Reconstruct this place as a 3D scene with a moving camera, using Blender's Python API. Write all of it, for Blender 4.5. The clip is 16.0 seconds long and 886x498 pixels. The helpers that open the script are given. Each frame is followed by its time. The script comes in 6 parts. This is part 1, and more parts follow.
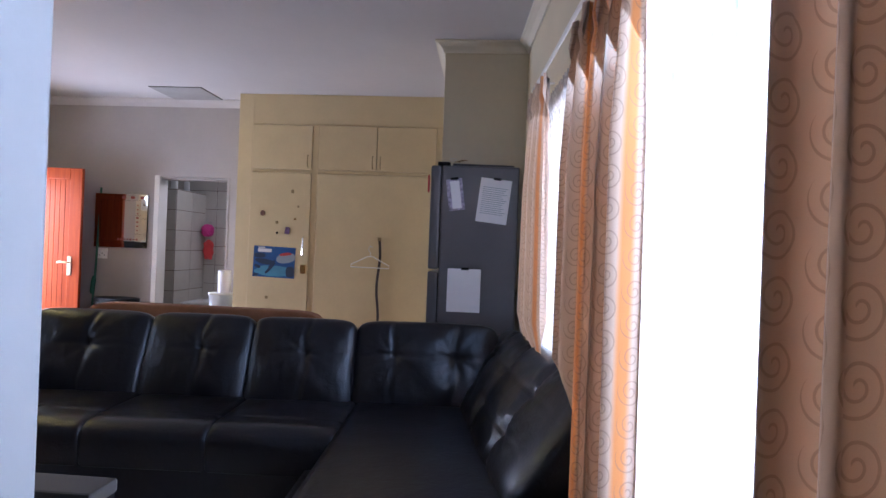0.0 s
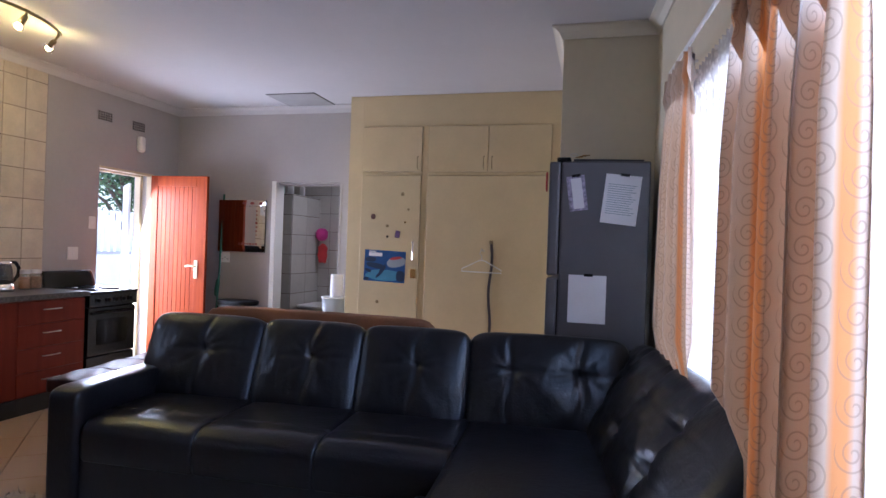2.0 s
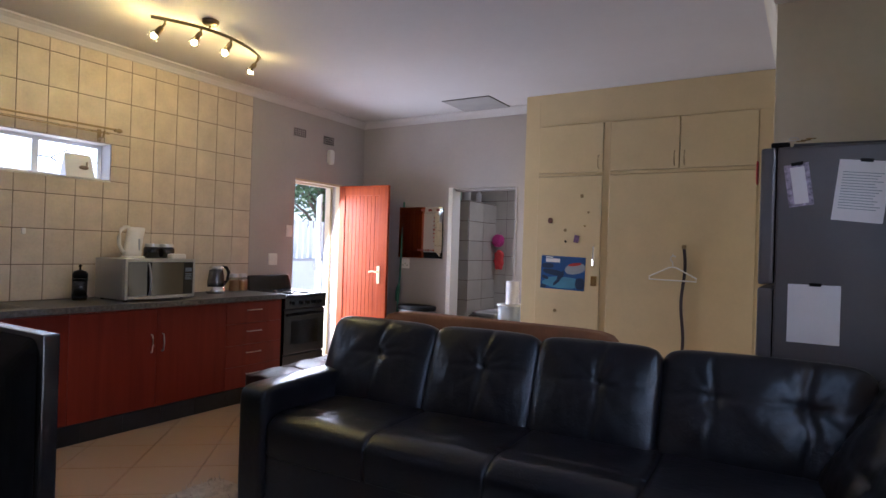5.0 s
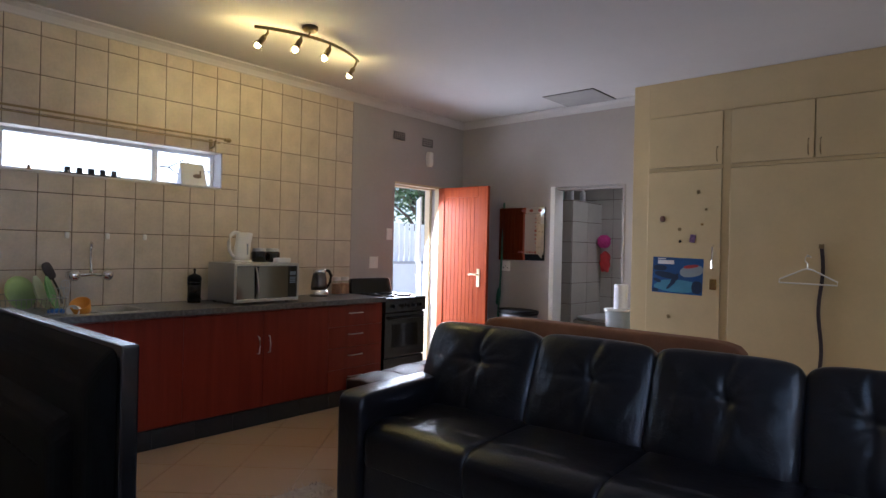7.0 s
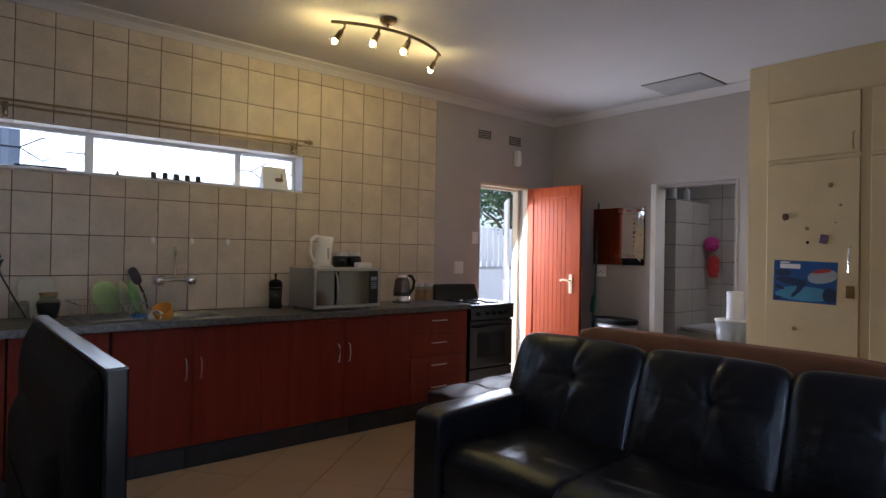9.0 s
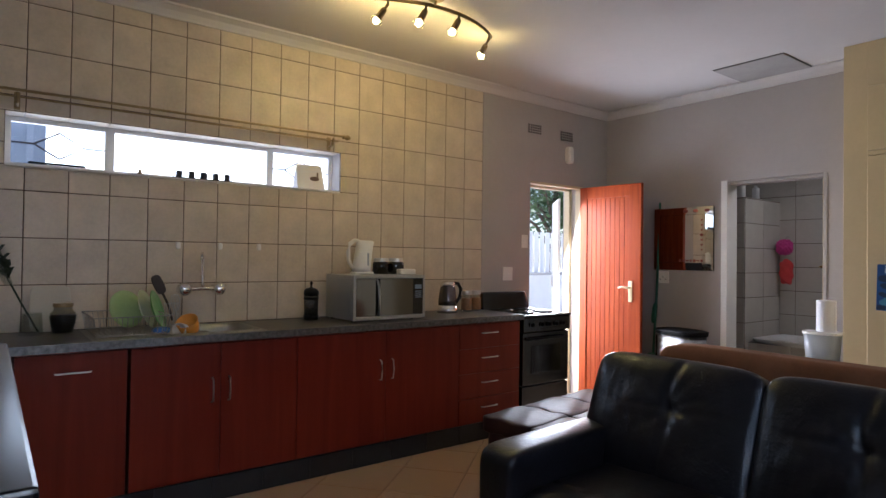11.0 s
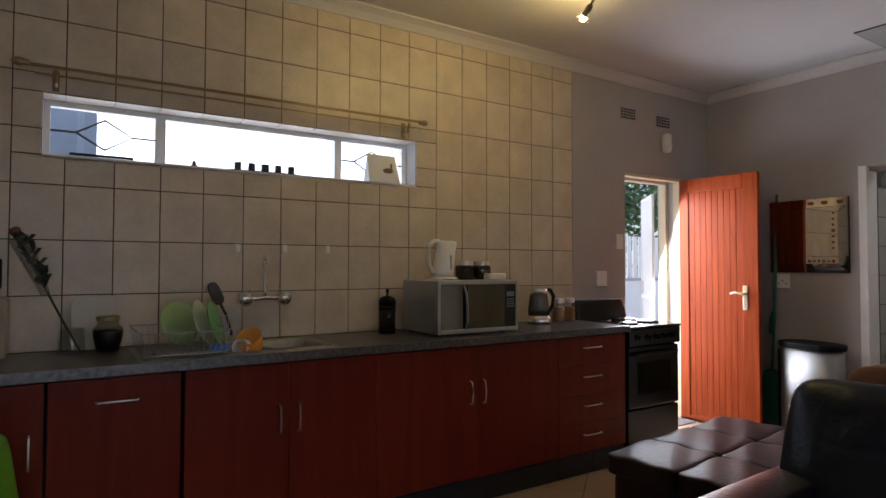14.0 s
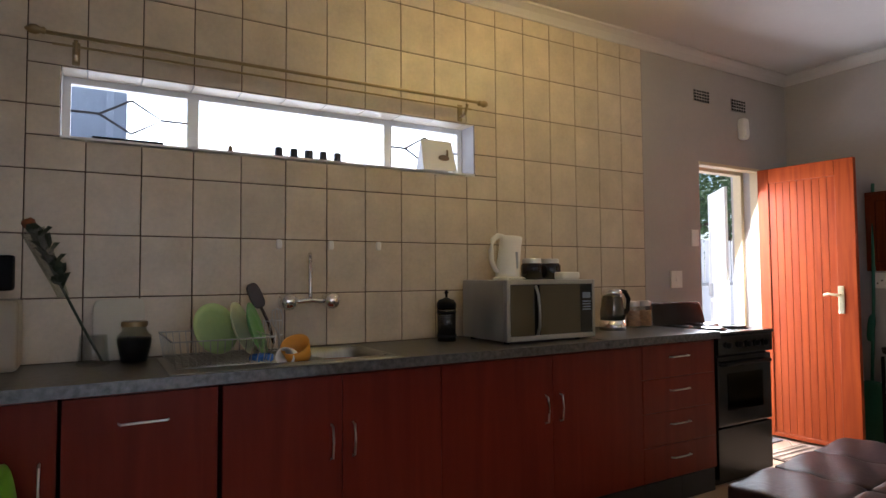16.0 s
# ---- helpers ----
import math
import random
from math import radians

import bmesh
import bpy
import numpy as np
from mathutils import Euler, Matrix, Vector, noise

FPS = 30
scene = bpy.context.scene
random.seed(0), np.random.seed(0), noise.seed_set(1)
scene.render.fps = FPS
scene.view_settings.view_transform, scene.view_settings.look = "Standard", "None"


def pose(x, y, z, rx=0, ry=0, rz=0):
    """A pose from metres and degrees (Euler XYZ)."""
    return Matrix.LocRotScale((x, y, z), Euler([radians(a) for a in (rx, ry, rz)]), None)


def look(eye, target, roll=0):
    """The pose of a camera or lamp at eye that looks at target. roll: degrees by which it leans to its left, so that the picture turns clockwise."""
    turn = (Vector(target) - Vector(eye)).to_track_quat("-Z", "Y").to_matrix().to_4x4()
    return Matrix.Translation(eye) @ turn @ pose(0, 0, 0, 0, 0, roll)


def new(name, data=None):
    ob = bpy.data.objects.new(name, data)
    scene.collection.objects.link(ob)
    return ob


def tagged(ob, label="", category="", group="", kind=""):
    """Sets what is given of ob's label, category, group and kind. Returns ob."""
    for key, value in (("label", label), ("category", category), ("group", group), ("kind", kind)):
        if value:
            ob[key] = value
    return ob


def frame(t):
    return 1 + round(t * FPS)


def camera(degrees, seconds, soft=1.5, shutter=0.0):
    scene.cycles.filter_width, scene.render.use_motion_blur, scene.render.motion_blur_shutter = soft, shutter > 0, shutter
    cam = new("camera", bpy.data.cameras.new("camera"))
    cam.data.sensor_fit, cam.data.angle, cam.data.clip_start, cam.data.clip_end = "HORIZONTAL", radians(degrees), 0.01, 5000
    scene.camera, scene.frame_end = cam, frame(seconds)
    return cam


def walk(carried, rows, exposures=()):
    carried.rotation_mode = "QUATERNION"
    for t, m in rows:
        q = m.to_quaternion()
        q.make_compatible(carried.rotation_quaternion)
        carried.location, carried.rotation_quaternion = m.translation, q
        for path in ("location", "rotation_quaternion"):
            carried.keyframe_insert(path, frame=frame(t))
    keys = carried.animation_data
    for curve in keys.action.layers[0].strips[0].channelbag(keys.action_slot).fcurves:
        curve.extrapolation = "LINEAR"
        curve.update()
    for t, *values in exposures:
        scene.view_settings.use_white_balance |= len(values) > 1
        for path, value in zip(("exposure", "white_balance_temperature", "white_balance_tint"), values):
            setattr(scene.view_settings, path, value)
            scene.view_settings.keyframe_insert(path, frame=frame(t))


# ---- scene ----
cam = camera(72.9, 16.0)
PATH = [
    (0, (4.861, -1.251, 1.322), (4.711, 0.744, 1.325), 2.2),
    (0.5, (4.853, -1.178, 1.327), (4.618, 0.808, 1.327), 2.1),
    (1, (4.843, -1.106, 1.333), (4.516, 0.867, 1.33), 2.0),
    (1.5, (4.812, -1.043, 1.333), (4.4, 0.914, 1.331), 2.0),
    (2, (4.774, -0.975, 1.334), (4.27, 0.961, 1.331), 2.0),
    (2.5, (4.756, -0.927, 1.336), (4.147, 0.978, 1.331), 1.9),
    (3, (4.742, -0.876, 1.33), (4.03, 0.993, 1.326), 2.0),
    (3.5, (4.735, -0.833, 1.325), (3.935, 1.0, 1.322), 1.9),
    (4, (4.727, -0.803, 1.317), (3.841, 0.99, 1.317), 1.9),
    (6.5, (4.629, -0.63, 1.317), (3.376, 0.928, 1.317), 1.4),
    (7, (4.602, -0.594, 1.319), (3.286, 0.912, 1.319), 1.3),
    (7.5, (4.561, -0.535, 1.319), (3.182, 0.914, 1.321), 1.3),
    (8, (4.513, -0.47, 1.312), (3.073, 0.917, 1.319), 1.3),
    (8.5, (4.469, -0.403, 1.304), (2.976, 0.927, 1.316), 1.1),
    (9, (4.404, -0.339, 1.302), (2.877, 0.952, 1.316), 1.0),
    (11.5, (3.854, -0.121, 1.292), (2.246, 1.068, 1.329), 0.7),
    (12, (3.766, -0.096, 1.283), (2.14, 1.068, 1.326), 0.6),
    (12.5, (3.667, -0.078, 1.268), (2.028, 1.067, 1.317), 0.4),
    (13, (3.542, -0.049, 1.272), (1.888, 1.074, 1.323), 0.4),
    (13.5, (3.408, -0.04, 1.267), (1.741, 1.064, 1.322), 0.3),
    (14, (3.3, -0.027, 1.257), (1.621, 1.057, 1.316), 0.1),
    (14.5, (3.161, -0.015, 1.236), (1.474, 1.057, 1.303), -0.0),
    (15, (3.035, 0.007, 1.228), (1.334, 1.057, 1.302), -0.1),
    (15.5, (2.936, 0.029, 1.21), (1.222, 1.055, 1.294), -0.3),
    (16, (2.833, 0.034, 1.198), (1.107, 1.041, 1.289), -0.4),
]
walk(cam, [(t, look(eye, target, roll)) for t, eye, target, roll in PATH],
     exposures=[(0, 1.01, 5140, 20), (2, 0.96, 5040, 20), (4, 0.80, 5290, 20), (6.5, 0.50, 5270, 14), (9, 0.11, 5370, 14), (11.5, 0.56, 5570, 14),
                (12.5, 0.63, 5670, 14), (13.2, 0.36, 5670, 14), (14, -0.06, 5770, 14), (15, -0.38, 5770, 14), (15.5, -0.02, 5770, 14), (16, 0.36, 5770, 14)])

# ---- world, daylight, lamps ----
world = bpy.data.worlds.new("sky")
scene.world = world
world.use_nodes = True
wn = world.node_tree.nodes
sky = wn.new("ShaderNodeTexSky")
sky.sky_type = 'NISHITA'
sky.sun_disc = False
sky.sun_elevation = radians(67)
sky.sun_rotation = radians(-66)
world.node_tree.links.new(sky.outputs[0], wn["Background"].inputs[0])
wn["Background"].inputs[1].default_value = 0.15

sun = new("sun", bpy.data.lights.new("sun", 'SUN'))
sun.data.energy, sun.data.angle, sun.data.color = 5.0, radians(0.6), (1, 0.95, 0.86)
sun.matrix_world = look((-3.8, 5.9, 10), (0, 4.2, 0))


def window_light(name, m, w, h, watts, color):
    ob = new(name, bpy.data.lights.new(name, 'AREA'))
    ob.data.shape, ob.data.size, ob.data.size_y = 'RECTANGLE', w, h
    ob.data.energy, ob.data.color = watts, color
    ob.matrix_world = m
    return ob


# skylight entering the big window, the strip window and the open door
window_light("window_light_east", look((5.46, 0.75, 1.40), (4.46, 0.71, 0.80)), 2.6, 1.5, 23, (0.76, 0.89, 1.0))
window_light("window_light_kitchen", look((-0.26, 0.9, 1.92), (2.0, 0.9, 1.5)), 1.9, 0.26, 3.6, (0.9, 0.95, 1.0))
window_light("window_light_door", look((-0.33, 4.22, 1.05), (1.2, 4.14, 0.40)), 0.66, 1.75, 58, (1.0, 0.98, 0.95))


# ---- materials ----
def mat(name, color, rough=0.6, metal=0.0, vary=0.08, scale=6.0, bump=0.0, bump_scale=60.0, coat=0.0, spec=0.5, rand=0.0, trans=0.0, stretch=None, wear=0.04):
    m = bpy.data.materials.new(name)
    m.use_nodes = True
    nt = m.node_tree
    n, l = nt.nodes, nt.links
    b = n["Principled BSDF"]
    b.inputs["Roughness"].default_value = rough
    b.inputs["Metallic"].default_value = metal
    b.inputs["Coat Weight"].default_value = coat
    b.inputs["Coat Roughness"].default_value = 0.15
    b.inputs["Specular IOR Level"].default_value = spec
    b.inputs["Transmission Weight"].default_value = trans
    tc = n.new("ShaderNodeTexCoord")
    mp = n.new("ShaderNodeMapping")
    l.new(tc.outputs["Object"], mp.inputs[0])
    if stretch:
        mp.inputs["Scale"].default_value = stretch
    no = n.new("ShaderNodeTexNoise")
    no.inputs["Scale"].default_value = scale
    no.inputs["Detail"].default_value = 8
    l.new(mp.outputs[0], no.inputs[0])
    no2 = n.new("ShaderNodeTexNoise")
    no2.inputs["Scale"].default_value = scale * 9
    no2.inputs["Detail"].default_value = 4
    l.new(mp.outputs[0], no2.inputs[0])
    mixn = n.new("ShaderNodeMath")
    mixn.operation = 'MULTIPLY_ADD'
    l.new(no2.outputs[0], mixn.inputs[0])
    mixn.inputs[1].default_value = 0.4
    l.new(no.outputs[0], mixn.inputs[2])
    ramp = n.new("ShaderNodeMapRange")
    ramp.inputs[1].default_value, ramp.inputs[2].default_value = 0.4, 1.0
    ramp.inputs[3].default_value, ramp.inputs[4].default_value = 1 - vary, 1 + vary
    l.new(mixn.outputs[0], ramp.inputs[0])
    fac = ramp.outputs[0]
    if rand:
        oi = n.new("ShaderNodeObjectInfo")
        sc = n.new("ShaderNodeVectorMath")
        sc.operation = 'SCALE'
        sc.inputs[0].default_value = (37, 53, 71)
        l.new(oi.outputs["Random"], sc.inputs["Scale"])
        l.new(sc.outputs[0], mp.inputs["Location"])
        rr = n.new("ShaderNodeMapRange")
        rr.inputs[3].default_value, rr.inputs[4].default_value = 1 - rand, 1 + rand
        l.new(oi.outputs["Random"], rr.inputs[0])
        mu = n.new("ShaderNodeMath")
        mu.operation = 'MULTIPLY'
        l.new(fac, mu.inputs[0])
        l.new(rr.outputs[0], mu.inputs[1])
        fac = mu.outputs[0]
    vm = n.new("ShaderNodeVectorMath")
    vm.operation = 'SCALE'
    vm.inputs[0].default_value = color
    l.new(fac, vm.inputs["Scale"])
    l.new(vm.outputs[0], b.inputs["Base Color"])
    rv = n.new("ShaderNodeMapRange")
    rv.inputs[1].default_value, rv.inputs[2].default_value = 0.3, 0.8
    rv.inputs[3].default_value, rv.inputs[4].default_value = max(0.02, rough * (1 - wear)), min(1, rough * (1 + wear))
    l.new(no.outputs[0], rv.inputs[0])
    l.new(rv.outputs[0], b.inputs["Roughness"])
    if bump:
        bn = n.new("ShaderNodeTexNoise")
        bn.inputs["Scale"].default_value = bump_scale
        bn.inputs["Detail"].default_value = 6
        l.new(mp.outputs[0], bn.inputs[0])
        bp = n.new("ShaderNodeBump")
        bp.inputs["Strength"].default_value = bump
        bp.inputs["Distance"].default_value = 0.004
        l.new(bn.outputs[0], bp.inputs["Height"])
        l.new(bp.outputs[0], b.inputs["Normal"])
    return m


def wood_mat(name, dark, light, rough, axis=2, scale=14.0, coat=0.0):
    m = mat(name, light, rough, vary=0.1, coat=coat, spec=0.2)
    n, l = m.node_tree.nodes, m.node_tree.links
    b = n["Principled BSDF"]
    tc = n.new("ShaderNodeTexCoord")
    mp = n.new("ShaderNodeMapping")
    s = [scale, scale, scale]
    s[axis] = scale * 0.06
    mp.inputs["Scale"].default_value = s
    l.new(tc.outputs["Object"], mp.inputs[0])
    no = n.new("ShaderNodeTexNoise")
    no.inputs["Scale"].default_value = 1.6
    no.inputs["Detail"].default_value = 9
    no.inputs["Distortion"].default_value = 0.9
    l.new(mp.outputs[0], no.inputs[0])
    cr = n.new("ShaderNodeValToRGB")
    cr.color_ramp.elements[0].position, cr.color_ramp.elements[1].position = 0.32, 0.68
    cr.color_ramp.elements[0].color, cr.color_ramp.elements[1].color = (*dark, 1), (*light, 1)
    l.new(no.outputs[0], cr.inputs[0])
    l.new(cr.outputs[0], b.inputs["Base Color"])
    bp = n.new("ShaderNodeBump")
    bp.inputs["Strength"].default_value = 0.12
    bp.inputs["Distance"].default_value = 0.002
    l.new(no.outputs[0], bp.inputs["Height"])
    l.new(bp.outputs[0], b.inputs["Normal"])
    return m


def glow(name, color, strength):
    m = bpy.data.materials.new(name)
    m.use_nodes = True
    b = m.node_tree.nodes["Principled BSDF"]
    b.inputs["Base Color"].default_value = (*color, 1)
    b.inputs["Emission Color"].default_value = (*color, 1)
    b.inputs["Emission Strength"].default_value = strength
    return m


def thin_glass(name, color=(1, 1, 1), gloss=0.1):
    """Thin clear glass: straight-through light with a share of gloss."""
    m = bpy.data.materials.new(name)
    m.use_nodes = True
    n, l = m.node_tree.nodes, m.node_tree.links
    tp = n.new("ShaderNodeBsdfTransparent")
    tp.inputs[0].default_value = (*color, 1)
    gl = n.new("ShaderNodeBsdfGlossy")
    gl.inputs["Roughness"].default_value = 0.04
    mx = n.new("ShaderNodeMixShader")
    mx.inputs[0].default_value = 0.04 + gloss
    l.new(tp.outputs[0], mx.inputs[1])
    l.new(gl.outputs[0], mx.inputs[2])
    l.new(mx.outputs[0], n["Material Output"].inputs[0])
    return m


def glass_mat(name, color=(1, 1, 1), rough=0.02):
    m = bpy.data.materials.new(name)
    m.use_nodes = True
    b = m.node_tree.nodes["Principled BSDF"]
    b.inputs["Base Color"].default_value = (*color, 1)
    b.inputs["Transmission Weight"].default_value = 1.0
    b.inputs["Roughness"].default_value = rough
    b.inputs["IOR"].default_value = 1.45
    return m


PLASTER = mat("grey_wall_paint", (0.405, 0.375, 0.368), 0.75, vary=0.06, scale=3, bump=0.25, bump_scale=90)
CREAM_WALL = mat("cream_wall_paint", (0.62, 0.56, 0.42), 0.7, vary=0.06, scale=3, bump=0.2, bump_scale=90)
CEIL = mat("white_ceiling_paint", (0.56, 0.54, 0.55), 0.8, vary=0.04, scale=2, bump=0.15, bump_scale=70)
WHITE = mat("white_gloss_paint", (0.78, 0.77, 0.76), 0.4, vary=0.04, scale=5, bump=0.08)
CUPBOARD = mat("cream_gloss_paint", (0.61, 0.495, 0.295), 0.38, vary=0.06, scale=4, bump=0.12, bump_scale=40)
TILE = mat("beige_wall_tile", (0.56, 0.475, 0.37), 0.36, vary=0.17, scale=6, rand=0.04)
GROUT = mat("brown_grout", (0.085, 0.05, 0.036), 0.9, vary=0.2, scale=20)
FLOOR_TILE = mat("floor_tile", (0.44, 0.31, 0.21), 0.30, vary=0.03, scale=2, rand=0.02)
BATH_TILE = mat("bathroom_tile", (0.55, 0.51, 0.45), 0.25, vary=0.08, scale=4, rand=0.04, coat=0.2)
CABINET = wood_mat("cherry_laminate", (0.15, 0.0165, 0.008), (0.195, 0.024, 0.011), 0.40, axis=2, scale=9)
DOOR_WOOD = wood_mat("varnished_red_wood", (0.23, 0.033, 0.006), (0.345, 0.059, 0.009), 0.42, axis=2, scale=16, coat=0.0)
BROWN_BOARD = mat("brown_suede", (0.20, 0.09, 0.045), 0.8, vary=0.2, scale=8, bump=0.3, bump_scale=200)
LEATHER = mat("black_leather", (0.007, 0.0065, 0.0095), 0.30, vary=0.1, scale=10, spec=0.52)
MAROON_LEATHER = mat("dark_maroon_leather", (0.026, 0.010, 0.012), 0.45, vary=0.12, scale=10, spec=0.3)


def creased(m, scale, strength):
    """Soft irregular folds and a fine grain for hide."""
    n, l = m.node_tree.nodes, m.node_tree.links
    tc = n.new("ShaderNodeTexCoord")
    last = None
    for sc_, st, di in ((scale, strength, 0.010), (scale * 3.3, strength * 1.5, 0.0035)):
        no = n.new("ShaderNodeTexNoise")
        no.inputs["Scale"].default_value = sc_
        no.inputs["Detail"].default_value = 2
        no.inputs["Distortion"].default_value = 1.6
        l.new(tc.outputs["Object"], no.inputs[0])
        bp = n.new("ShaderNodeBump")
        bp.inputs["Strength"].default_value = st
        bp.inputs["Distance"].default_value = di
        l.new(no.outputs[0], bp.inputs["Height"])
        if last:
            l.new(last.outputs[0], bp.inputs["Normal"])
        last = bp
    l.new(last.outputs[0], n["Principled BSDF"].inputs["Normal"])


creased(LEATHER, 14, 0.16)
# blue window sheen put into the hide's specular colour
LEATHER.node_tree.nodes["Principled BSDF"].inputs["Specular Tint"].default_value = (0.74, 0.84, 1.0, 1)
creased(MAROON_LEATHER, 12, 0.2)
COUNTER = mat("dark_granite_laminate", (0.066, 0.062, 0.064), 0.33, vary=0.95, scale=48, bump=0.05, spec=0.6)
BLACK = mat("black_enamel", (0.006, 0.006, 0.007), 0.2, vary=0.2, scale=8, spec=0.45)
BLACK_PLASTIC = mat("black_plastic", (0.004, 0.004, 0.005), 0.55, vary=0.2, scale=9, bump=0.05, spec=0.12)
KICK = mat("black_skirting", (0.018, 0.02, 0.026), 0.45, vary=0.3, scale=12)
STEEL = mat("brushed_steel", (0.60, 0.60, 0.60), 0.34, metal=1.0, vary=0.08, scale=4, stretch=(40, 40, 1))
CHROME = mat("chrome", (0.8, 0.8, 0.8), 0.08, metal=1.0, vary=0.03)
BRASS = mat("brass", (0.66, 0.48, 0.20), 0.25, metal=1.0, vary=0.08)
PALE_BRASS = mat("pale_brass", (0.86, 0.74, 0.48), 0.3, metal=0.7, vary=0.05)
BRONZE = mat("antique_bronze", (0.30, 0.23, 0.13), 0.32, metal=1.0, vary=0.1)
FRIDGE = mat("grey_fridge_enamel", (0.118, 0.113, 0.122), 0.38, metal=0.3, vary=0.06, scale=5)
SILVER = mat("silver_plastic", (0.42, 0.42, 0.42), 0.3, metal=0.6, vary=0.05)
PAPER = mat("paper", (0.75, 0.74, 0.78), 0.8, vary=0.03)
INK = mat("printed_ink", (0.20, 0.20, 0.22), 0.8)
GLASS = thin_glass("clear_glass", (0.93, 0.95, 0.94), 0.05)
JAR_GLASS = thin_glass("jar_glass", (0.88, 0.90, 0.90), 0.0)
PANE = thin_glass("window_glass", (0.97, 0.99, 1.0), 0.0)
WHITE_PLASTIC = mat("white_plastic", (0.75, 0.74, 0.72), 0.35, vary=0.04)
SKYGLOW = glow("bright_outdoor_haze", (1.0, 0.99, 0.97), 2.4)


# ---- building helpers ----
def link_mesh(name, bm, material, parent=None, label="", smooth=False, m=None):
    me = bpy.data.meshes.new(name)
    bmesh.ops.recalc_face_normals(bm, faces=bm.faces)
    bm.to_mesh(me)
    bm.free()
    if smooth:
        for p in me.polygons:
            p.use_smooth = True
    for one in (material if isinstance(material, (list, tuple)) else [material]):
        me.materials.append(one)
    ob = new(name, me)
    if parent:
        ob.parent = parent
    if m is not None:
        ob.matrix_local = m
    if label:
        ob["label"] = label
    return ob


def part(name, bm, material, parent, label="", smooth=False, m=None):
    return link_mesh(name, bm, material, parent, label, smooth, m)


def empty(name, m=None, label="", category="", group="", kind=""):
    ob = new(name)
    ob.empty_display_size = 0.1
    if m is not None:
        ob.matrix_world = m
    return tagged(ob, label, category, group, kind)


def add_box(bm, lo, hi, bevel=0.0, seg=2):
    lo, hi = Vector(lo), Vector(hi)
    r = bmesh.ops.create_cube(bm, size=1.0, matrix=Matrix.LocRotScale((lo + hi) / 2, None, hi - lo))
    if bevel:
        edges = list({e for v in r["verts"] for e in v.link_edges})
        bmesh.ops.bevel(bm, geom=edges, offset=bevel, segments=seg, affect='EDGES', profile=0.6)
    return bm


def box(lo, hi, bevel=0.0, seg=2):
    return add_box(bmesh.new(), lo, hi, bevel, seg)


def add_tube(bm, points, r, n=8, close_ends=True):
    """A round bar along a line of points."""
    pts = [Vector(p) for p in points]
    rings = []
    up = Vector((0.13, 0.31, 0.94))
    for i, p in enumerate(pts):
        d = (pts[min(i + 1, len(pts) - 1)] - pts[max(i - 1, 0)]).normalized()
        a = d.cross(up)
        if a.length < 1e-3:
            a = d.cross(Vector((1, 0, 0)))
        a.normalize()
        b = d.cross(a).normalized()
        rr = r[i] if isinstance(r, (list, tuple)) else r
        rings.append([bm.verts.new(p + rr * (a * math.cos(t) + b * math.sin(t))) for t in [2 * math.pi * k / n for k in range(n)]])
    for r0, r1 in zip(rings, rings[1:]):
        for k in range(n):
            bm.faces.new((r0[k], r0[(k + 1) % n], r1[(k + 1) % n], r1[k]))
    if close_ends:
        bm.faces.new(rings[0])
        bm.faces.new(rings[-1])
    return bm


def tube(points, r, n=8):
    return add_tube(bmesh.new(), points, r, n)


def add_lathe(bm, profile, n=24, at=(0, 0, 0), axis='Z'):
    """A turned body from (radius, height) pairs."""
    rings = []
    for r, h in profile:
        ring = []
        for k in range(n):
            t = 2 * math.pi * k / n
            p = Vector((r * math.cos(t), r * math.sin(t), h))
            if axis == 'X':
                p = Vector((p.z, p.x, p.y))
            elif axis == 'Y':
                p = Vector((p.x, p.z, p.y))
            ring.append(bm.verts.new(Vector(at) + p))
        rings.append(ring)
    for r0, r1 in zip(rings, rings[1:]):
        for k in range(n):
            bm.faces.new((r0[k], r0[(k + 1) % n], r1[(k + 1) % n], r1[k]))
    for ring, (r, h) in ((rings[0], profile[0]), (rings[-1], profile[-1])):
        if r > 1e-4:
            bm.faces.new(ring)
    return bm


def lathe(profile, n=24, at=(0, 0, 0), axis='Z'):
    return add_lathe(bmesh.new(), profile, n, at, axis)


def soft_box(size, k=7.0, n=14, bulge=(0, 0, 0), shape=None):
    """A padded block centred at the origin: rounded edges, bulged faces, shape(p, q) may push points further (q runs -1 to 1)."""
    bm = bmesh.new()
    bmesh.ops.create_cube(bm, size=2.0)
    bmesh.ops.subdivide_edges(bm, edges=bm.edges[:], cuts=n, use_grid_fill=True)
    half = Vector(size) / 2
    for v in bm.verts:
        q = Vector([math.sin(c * math.pi / 2) * 0.35 + c * 0.65 for c in v.co])
        big = max(abs(c) for c in q)
        norm = sum(abs(c) ** k for c in q) ** (1 / k)
        q = q * (big / norm)
        p = Vector((q.x * half.x, q.y * half.y, q.z * half.z))
        for a in range(3):
            b, c = (a + 1) % 3, (a + 2) % 3
            p[a] += bulge[a] * (1 if q[a] > 0 else -1) * abs(q[a]) * (1 - q[b] ** 2) * (1 - q[c] ** 2)
        if shape:
            p = shape(p, q)
        v.co = p
    return bm


